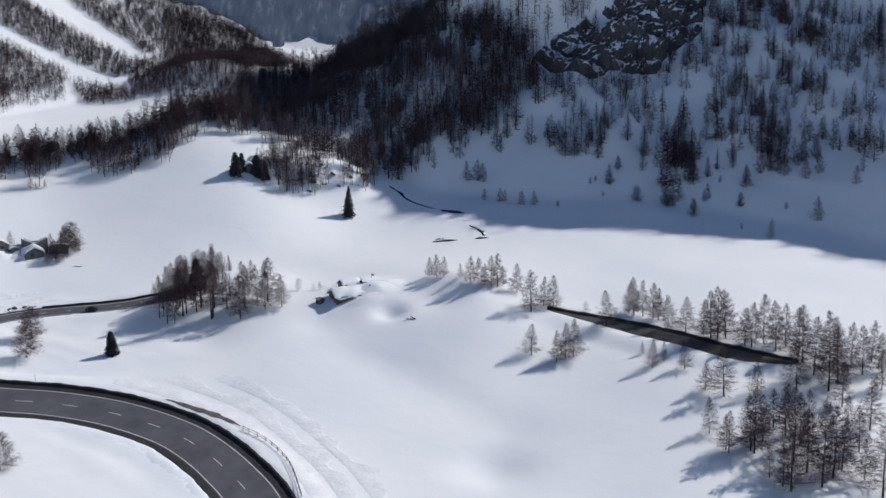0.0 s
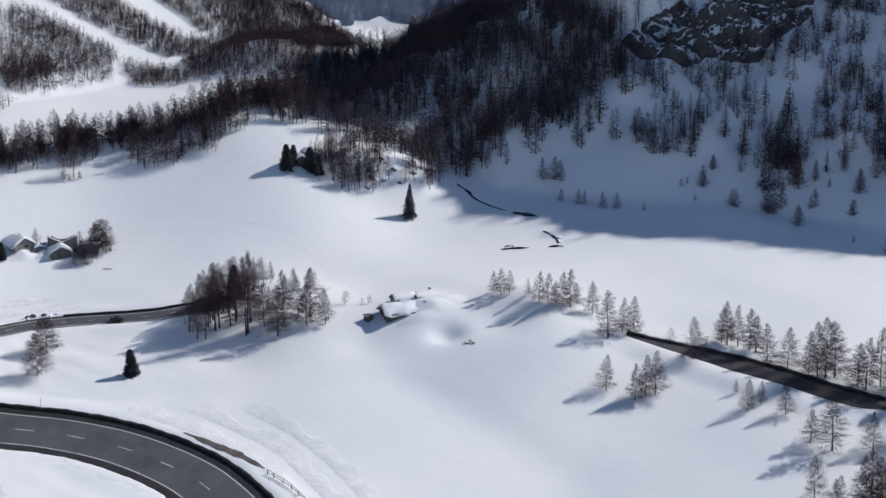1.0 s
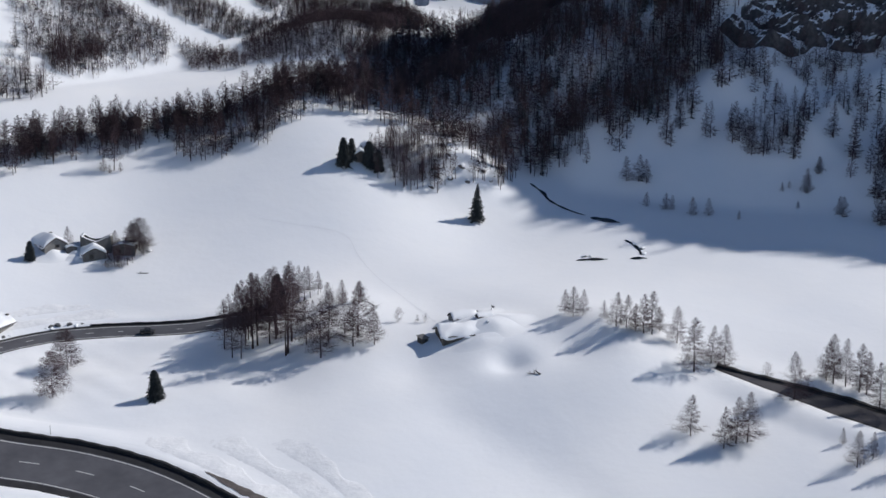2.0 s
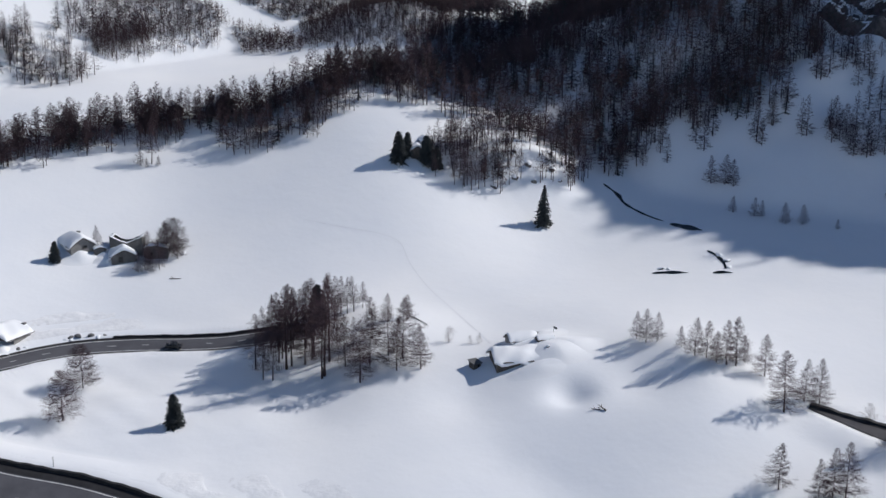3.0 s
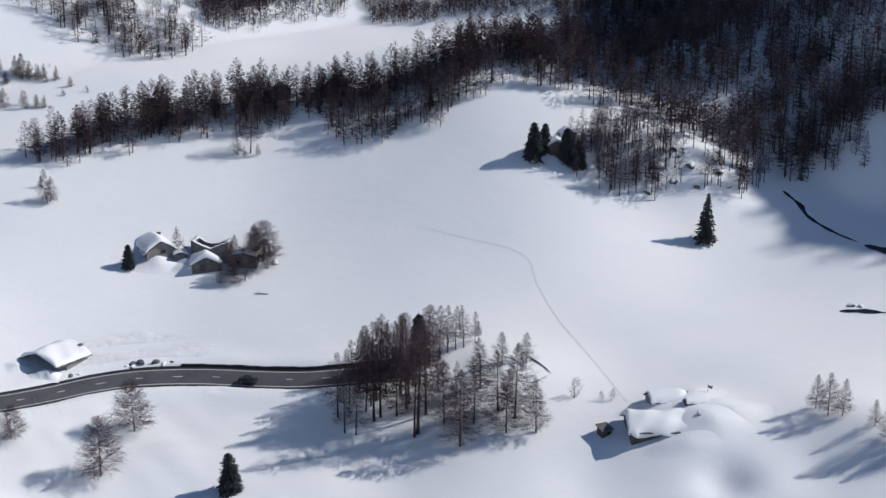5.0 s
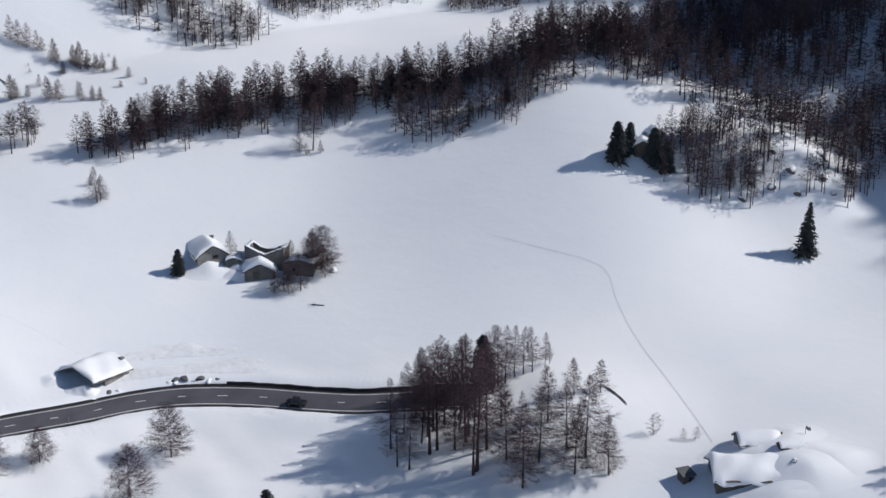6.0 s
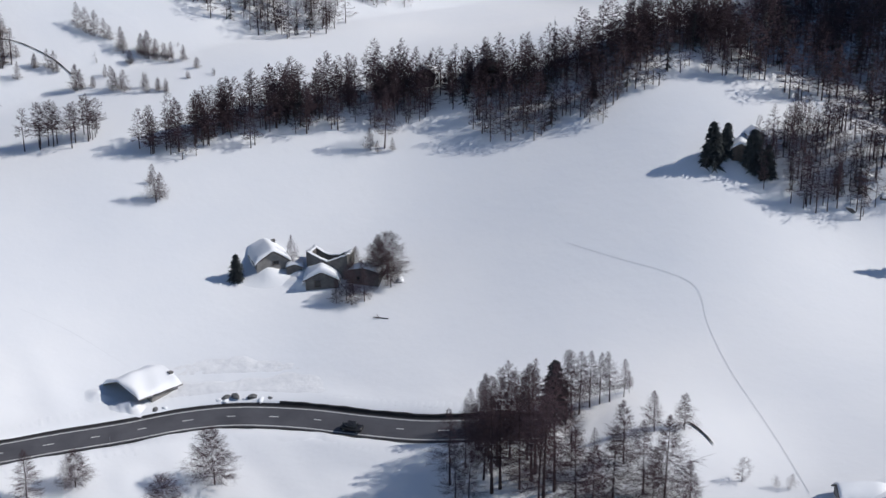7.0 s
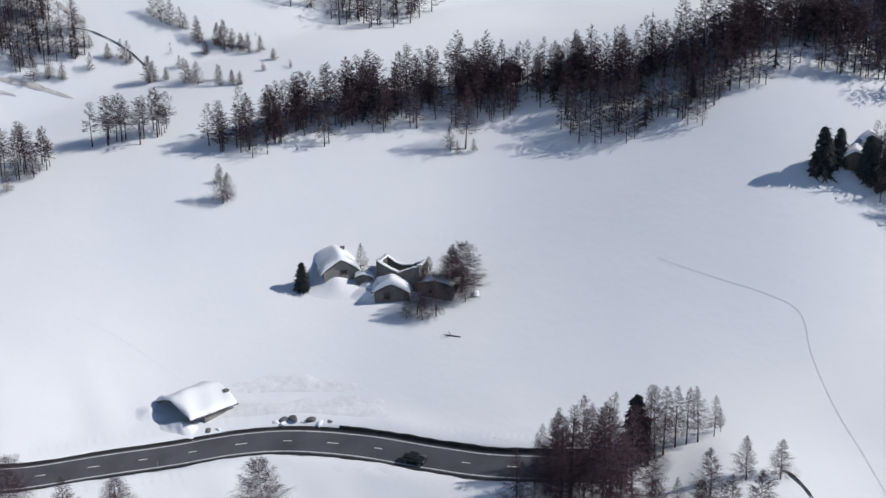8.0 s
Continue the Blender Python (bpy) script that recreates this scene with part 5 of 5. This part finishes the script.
def pole(name, x, y, h, r, label, flag=False):
    ob = thing(name, x, y, label, "pole")
    bm = bmesh.new()
    bmesh.ops.create_cone(bm, segments=8, radius1=r, radius2=r * 0.7, depth=h + 0.5, cap_ends=True)
    bmesh.ops.translate(bm, verts=bm.verts, vec=(0, 0, h / 2 - 0.25))
    part("shaft", bm, METAL, ob)
    if flag:
        bm = bmesh.new()
        n = 8
        vs = [[bm.verts.new((0.02 + 0.55 * i / n, 0.06 * math.sin(i * 1.1) + s * 0.015, h - 0.05 - 0.4 * j - 0.12 * i / n)) for i in range(n + 1)] for s in (0, 1) for j in (0, 1)]
        for i in range(n):
            bm.faces.new((vs[0][i], vs[0][i + 1], vs[1][i + 1], vs[1][i]))
            bm.faces.new((vs[2][i + 1], vs[2][i], vs[3][i], vs[3][i + 1]))
        part("flag", bm, PLASTER, ob, "small grey flag")


pole("flagpole", -12.7, 270.8, 1.3, 0.05, "thin pole with a small flag by the cabins", True)
pole("snow_pole", -77.5, 221.8, 1.9, 0.05, "thin grey snow pole beside the road")
pole("snow_pole", -101.6, 246.0, 1.2, 0.04, "thin grey snow pole beside the road")


def fence(pts, label):
    ob = thing("railing", pts[0][0], pts[0][1], label, "railing")
    inv = ob.matrix_world.inverted()
    run = curve_points(pts, 1.6)[::1]
    places = [inv @ Vector(p) for p in upright(run[:, 0], run[:, 1], ground(run[:, 0], run[:, 1]))]
    for place in places:
        bm = boxed(-0.06, -0.06, -0.4, 0.06, 0.06, 0.95, bevel=0.01)
        bmesh.ops.translate(bm, verts=bm.verts, vec=place)
        part("post", bm, WOOD, ob)
    for lift in (0.45, 0.88):
        for k in range(len(places) - 1):
            a, b = places[k] + Vector((0, 0, lift)), places[k + 1] + Vector((0, 0, lift))
            bm = bmesh.new()
            bmesh.ops.create_cone(bm, segments=6, radius1=0.05, radius2=0.05, depth=(b - a).length, cap_ends=True)
            bmesh.ops.transform(bm, verts=bm.verts, matrix=Matrix.Translation((a + b) / 2) @ (b - a).to_track_quat("Z", "Y").to_matrix().to_4x4())
            part("rail", bm, WOOD, ob)


fence(((-33.6, 206.7), (-28.9, 203.3), (-25.1, 198.6), (-22.6, 193.0), (-20.2, 184.7)), "weathered wooden railing beside the road bend")


def car(x, y, turn, label):
    z = float(np.interp(x, ROADS[1][0][:, 0], ROADS[1][0][:, 2])) + 0.02
    ob = thing("car", x, y, label, "car", turn=turn, z=z)
    ob.matrix_world = Matrix.Translation(ob.matrix_world.translation) @ Matrix(LEAN.tolist()).to_4x4() @ pose(0, 0, 0, 0, 0, turn) @ Matrix.Diagonal((0.8, 0.8, 0.8, 1))
    paint = mottled("dark_car_paint", (0.012, 0.012, 0.014), (0.03, 0.03, 0.034), 0.6, 0.25)
    tyre = mottled("tyre_rubber", (0.012, 0.012, 0.012), (0.03, 0.03, 0.03), 2.0, 0.9)
    part("body", boxed(-1.75, -0.72, 0.28, 1.75, 0.72, 0.82, bevel=0.14), paint, ob, "", True)
    bm = bmesh.new()
    vs = box(bm, -1.0, -0.66, 0.8, 0.95, 0.66, 1.32)
    for v in vs:
        if v.co.z > 1.2:
            v.co.x *= 0.68
            v.co.y *= 0.86
    bmesh.ops.bevel(bm, geom=bm.edges[:], offset=0.06, segments=2, affect="EDGES")
    part("cabin", bm, GLASS, ob, "dark glazed cabin", True)
    part("roof", boxed(-0.68, -0.56, 1.31, 0.64, 0.56, 1.36, bevel=0.02), paint, ob)
    for wx in (-1.1, 1.1):
        for wy in (-0.7, 0.7):
            bm = bmesh.new()
            bmesh.ops.create_cone(bm, segments=16, radius1=0.3, radius2=0.3, depth=0.2, cap_ends=True)
            bmesh.ops.rotate(bm, verts=bm.verts, matrix=Matrix.Rotation(math.pi / 2, 3, "X"))
            bmesh.ops.translate(bm, verts=bm.verts, vec=(wx, wy, 0.3))
            wheel = part("wheel", bm, tyre, ob)
            bm = bmesh.new()
            bmesh.ops.create_cone(bm, segments=12, radius1=0.18, radius2=0.16, depth=0.22, cap_ends=True)
            bmesh.ops.rotate(bm, verts=bm.verts, matrix=Matrix.Rotation(math.pi / 2, 3, "X"))
            bmesh.ops.translate(bm, verts=bm.verts, vec=(wx, wy, 0.3))
            part("rim", bm, METAL, wheel)


car(-77.0, 262.3, 10, "small dark car on the cleared valley road")


def drift(x, y, sx, sy, sz, turn, seed, name="snow_drift", label="smooth wind-blown snow drift against a building", group="drifts by the buildings"):
    """Wind-blown snow that runs out smoothly onto the ground."""
    ob = thing(name, x, y, label, "snow drift", group, turn)
    inv = np.array(ob.matrix_world.inverted())
    rng = np.random.default_rng(seed)
    rings, spokes = 12, 28
    c_, s_ = math.cos(radians(turn)), math.sin(radians(turn))
    rr, aa = np.repeat(np.arange(rings + 1) / rings, spokes), np.tile(np.arange(spokes) * 2 * math.pi / spokes, rings + 1)
    lobes = 1 + 0.18 * np.sin(2 * aa + rng.uniform(0, 6)) + 0.1 * np.sin(3 * aa + rng.uniform(0, 6))
    px, py = sx * 1.7 * rr * lobes * np.cos(aa), sy * 1.7 * rr * lobes * np.sin(aa)
    wx, wy = x + c_ * px - s_ * py, y + s_ * px + c_ * py
    wz = ground(wx, wy) + sz * np.exp(-(rr * 1.9) ** 2) * (1 + 0.12 * np.sin(wx * 1.3 + seed) * np.cos(wy * 1.1)) - 0.06 * rr ** 2 - sz * 0.026 * rr
    k = np.arange(rings)[:, None] * spokes
    a = np.arange(spokes)
    b = (a + 1) % spokes
    f = np.stack([k + a, k + spokes + a, k + spokes + b, k + b], -1).reshape(-1, 4)
    o = new("snow_body", mesh_of("snow_body", upright(wx, wy, wz) @ inv[:3, :3].T + inv[:3, 3], f, SNOW))
    o.parent = ob


drift(-104.6, 252.9, 1.7, 1.3, 1.0, 20, 90)
drift(-109.6, 252.6, 1.6, 1.0, 0.5, 40, 97)
drift(-11.4, 264.4, 4.4, 3.2, 0.85, 28, 91)
drift(-8.6, 267.2, 3.6, 2.4, 0.7, 30, 92)
drift(-14.2, 270.6, 3.6, 2.2, 0.45, 40, 93)
drift(-19.6, 266.4, 2.8, 1.6, 0.4, 25, 94)
drift(-101.2, 286.2, 1.7, 1.3, 0.6, 20, 95)
drift(-105.6, 284.2, 3.0, 1.7, 1.1, 50, 96)
drift(-100.6, 284.9, 1.8, 1.2, 0.6, 30, 99)
drift(-13.2, 259.8, 4.4, 1.7, 0.38, 24, 98)


def cliff(poly, high, label):
    """A broken crag: a jagged sheet that stands out of the slope inside an outline, rock on its faces and snow on its ledges."""
    p = np.array(poly, float)
    lo, hi = p.min(0) - 2, p.max(0) + 2
    x, y = np.arange(lo[0], hi[0], 0.55), np.arange(lo[1], hi[1], 0.55)
    xx, yy = np.repeat(x, len(y)), np.tile(y, len(x))
    inn = inside(xx, yy, list(poly)).astype(float).reshape(len(x), len(y))
    for _ in range(5):
        inn = (inn + np.roll(inn, 1, 0) + np.roll(inn, -1, 0) + np.roll(inn, 1, 1) + np.roll(inn, -1, 1)) / 5
    torn = np.array([0.75 * noise.noise(Vector((a * 0.13, b * 0.1, 21))) + 0.5 * noise.noise(Vector((a * 0.34, b * 0.3, 8))) for a, b in zip(xx, yy)])
    inn = np.clip(inn.ravel() * 1.25 - 0.1 + torn * (0.35 + 0.65 * inn.ravel()), 0, 1)
    jag = np.array([abs(noise.noise(Vector((a * 0.09 + b * 0.03, b * 0.16, 3)))) * 1.6 + 1.0 * noise.noise(Vector((a * 0.17 + b * 0.06, b * 0.3, 9))) + 0.6 * noise.noise(Vector((a * 0.45, b * 0.8, 5))) for a, b in zip(xx, yy)])
    step = np.floor(jag * 3.2) / 3.2 * 0.75 + jag * 0.25
    zz = open_land(xx, yy) - 0.6 + inn * (0.5 + high * (0.35 + step))
    ob = tagged(levelled(new("crag", sheet("crag", x, y, zz.reshape(len(x), len(y)), CRAG))), label, "cliff", kind="structure")
    for poly_ in ob.data.polygons:
        poly_.use_smooth = False


CRAG, ct, cb = material("snowy_rock", 0.85)
geo = ct.nodes.new("ShaderNodeNewGeometry")
sep = ct.nodes.new("ShaderNodeSeparateXYZ")
ct.links.new(geo.outputs["Normal"], sep.inputs[0])
patchy = noise_at(ct, 0.7, 5)
add = node(ct, "ShaderNodeMath")
add.operation = "MULTIPLY_ADD"
ct.links.new(patchy.outputs[0], add.inputs[0])
add.inputs[1].default_value = 0.35
ct.links.new(sep.outputs["Z"], add.inputs[2])
cover = ramp(ct, add.outputs[0], [(0.66, (0, 0, 0)), (0.76, (1, 1, 1))])
stone_tone = ramp(ct, noise_at(ct, 0.9, 6).outputs[0], [(0.3, (0.035, 0.033, 0.036)), (0.75, (0.13, 0.12, 0.125))])
both = ct.nodes.new("ShaderNodeMix")
both.data_type = "RGBA"
ct.links.new(cover.outputs[0], both.inputs[0])
ct.links.new(stone_tone.outputs[0], both.inputs[6])
both.inputs[7].default_value = (0.84, 0.85, 0.88, 1)
ct.links.new(both.outputs[2], cb.inputs["Base Color"])
bump(ct, cb, noise_at(ct, 2.0, 5).outputs[0], 0.6, 0.2)

cliff([(31.9, 388.0), (39.6, 399.3), (49.9, 404.3), (59.5, 409.8), (76.5, 434.7), (94.0, 434.7), (86.9, 403.7), (76.5, 393.3), (70.2, 384.9), (63.0, 384.0), (55.9, 385.5), (48.2, 378.5), (41.5, 383.1)], 3.2, "dark broken rock crag with snow on its ledges")


def rough_strip(name, run, near_, far_, mat, label, seed, start=0.0, end=1e9, high=0.09, lift=0.0):
    """A lumpy band of ploughed snow beside a road, with a frayed outer edge."""
    p = run[:, :2]
    t = np.gradient(p, axis=0)
    t /= np.linalg.norm(t, axis=1)[:, None]
    n = np.column_stack([-t[:, 1], t[:, 0]])
    s = np.r_[0, np.cumsum(np.linalg.norm(np.diff(p, axis=0), axis=1))]
    keep = np.flatnonzero((s >= start) & (s <= end))
    p, n, s = p[keep], n[keep], s[keep]
    cols = 9
    rows_ = []
    ends = np.clip(np.minimum(s - s[0], s[-1] - s) / 8, 0, 1)
    for c_ in range(cols):
        u = c_ / (cols - 1)
        fray = np.array([noise.noise(Vector((d * 0.35, seed, 0))) * 0.5 + noise.noise(Vector((d * 0.13, seed, 4))) * 0.6 for d in s])
        q = p + n * (near_ + (far_ - near_) * u * (1 + fray * u))[:, None]
        lump = np.array([noise.noise(Vector((x * 1.1, y * 1.1, seed))) + 0.7 * noise.noise(Vector((x * 2.6, y * 2.6, seed))) for x, y in q])
        z = ground(q[:, 0], q[:, 1]) + (0.05 + lift + high * (0.45 + lump)) * math.sin(math.pi * min(max(u, 0.02), 0.98)) ** 0.6 * ends - 0.05 * (u == 0) - 0.06 * (u == 1) - 0.1 * (1 - ends)
        rows_.append(np.column_stack([q, z]))
    v = np.concatenate(rows_)
    k = len(p)
    i = (np.arange(cols - 1)[:, None] * k + np.arange(k - 1)[None, :]).ravel()
    f = np.column_stack([i, i + 1, i + k + 1, i + k])
    if far_ > near_:
        f = f[:, ::-1]
    return tagged(levelled(new(name, mesh_of(name, v, f[:, ::-1], mat))), label, "snow bank", kind="structure")


rough_strip("snow_bank_upper", finer(ROADS[1][0]), 4.6, 8.2, DIRTY, "lumpy grey ploughed snow above the cleared road", 2, 70, 96, high=0.1, lift=0.06)
rough_strip("snow_bank_ploughed", finer(ROADS[1][0]), 9.0, 12.0, DIRTY, "row of heaped ploughed snow beyond the road", 4, 73, 91, high=0.2)
rough_strip("snow_bank_churned", finer(ROADS[0][0]), 9.0, 13.5, DIRTY, "furrowed snow thrown by a plough above the bend", 9, 236, 330, high=0.07)
rough_strip("snow_bank_furrowed", finer(ROADS[0][0]), 14.0, 18.5, DIRTY, "furrowed snow thrown by a plough above the bend", 11, 244, 325, high=0.09)
rough_strip("snow_bank_outer", finer(ROADS[0][0]), 19.5, 23.5, DIRTY, "furrowed snow thrown by a plough above the bend", 13, 250, 318, high=0.06)


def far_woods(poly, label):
    """The wooded mountainside at the head of the valley, too far off to tell its trees apart; its glow paints in haze
    and shade.
    """
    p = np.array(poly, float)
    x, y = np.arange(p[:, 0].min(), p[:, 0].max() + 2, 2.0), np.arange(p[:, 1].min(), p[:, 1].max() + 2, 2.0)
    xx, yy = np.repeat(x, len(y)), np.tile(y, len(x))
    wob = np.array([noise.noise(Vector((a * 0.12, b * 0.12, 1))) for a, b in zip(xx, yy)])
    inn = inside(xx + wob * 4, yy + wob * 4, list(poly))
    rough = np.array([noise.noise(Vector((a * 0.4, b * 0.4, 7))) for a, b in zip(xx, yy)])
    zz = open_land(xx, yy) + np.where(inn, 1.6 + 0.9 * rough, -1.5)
    tagged(levelled(new("backdrop", sheet("backdrop", x, y, zz.reshape(len(x), len(y)), HAZE_WOODS))), label, "mountain", kind="structure")


far_woods([(-98.0, 464.0), (-82.0, 466.5), (-70.0, 468.0), (-61.5, 464.5), (-58.0, 469.0), (-53.0, 474.5), (-45.0, 475.5), (-36.0, 473.0), (-30.0, 470.0), (-14.6, 469.0), (0.0, 440.0), (17.0, 409.0), (40.0, 560.0), (-130.0, 560.0)], "wooded mountain flank far up the valley, blue haze in its glow")


PACKED = mottled("packed_snow", (0.66, 0.68, 0.71), (0.78, 0.79, 0.81), 0.6, 0.6, 5, 0.3, 0.03)
ribbon("ski_track", [(-22.8, 268.1), (-26.6, 274.0), (-32.8, 282.7), (-37.9, 289.1), (-43.8, 297.1), (-47.1, 302.4), (-51.5, 303.8), (-59.1, 304.1), (-67.2, 304.9)], (0.10, 0.10, 0.07), PACKED, "narrow packed track across the snow", 0.03, "track")
SOIL = mottled("dark_soil", (0.045, 0.038, 0.036), (0.16, 0.14, 0.135), 0.5, 0.95, 2.5, 0.5, 0.1)
ribbon("bare_verge", [(-50.5, 217.2), (-44.7, 214.3), (-39.8, 211.8), (-34.4, 208.4)], (0.1, 1.5, 1.7, 0.3), SOIL, "dark bare soil showing beside the road bend", 0.1, "earth")
ribbon("bare_bank", [(-184.7, 292.0), (-178.7, 295.1), (-171.2, 297.8)], (0.9, 1.0, 0.1), EARTH, "brown bare earth showing through thin snow", 0.1, "earth")
ribbon("bare_bank", [(-183.2, 290.4), (-179.7, 292.1), (-178.9, 292.3)], (0.8, 0.6, 0.1), EARTH, "brown bare earth showing through thin snow", 0.1, "earth")
ribbon("bare_bank", [(-185.3, 309.5), (-181.9, 309.3), (-178.7, 309.3)], (0.3, 1.2, 0.2), EARTH, "brown bare earth showing through thin snow", 0.1, "earth")
ribbon("dry_wall", [(-180.0, 307.2), (-176.4, 308.9), (-170.3, 309.8), (-165.2, 309.3)], (0.08, 0.2, 0.14, 0.25), DARK_EDGE, "dark low stone wall line across the snow slope", 0.14, "wall")
ribbon("old_track", [(-130.0, 259.3), (-121.6, 260.1), (-113.5, 259.7), (-110.8, 259.4)], (0.03, 0.06, 0.03), PACKED, "faint wind-filled track across the snow field", 0.012, "track")
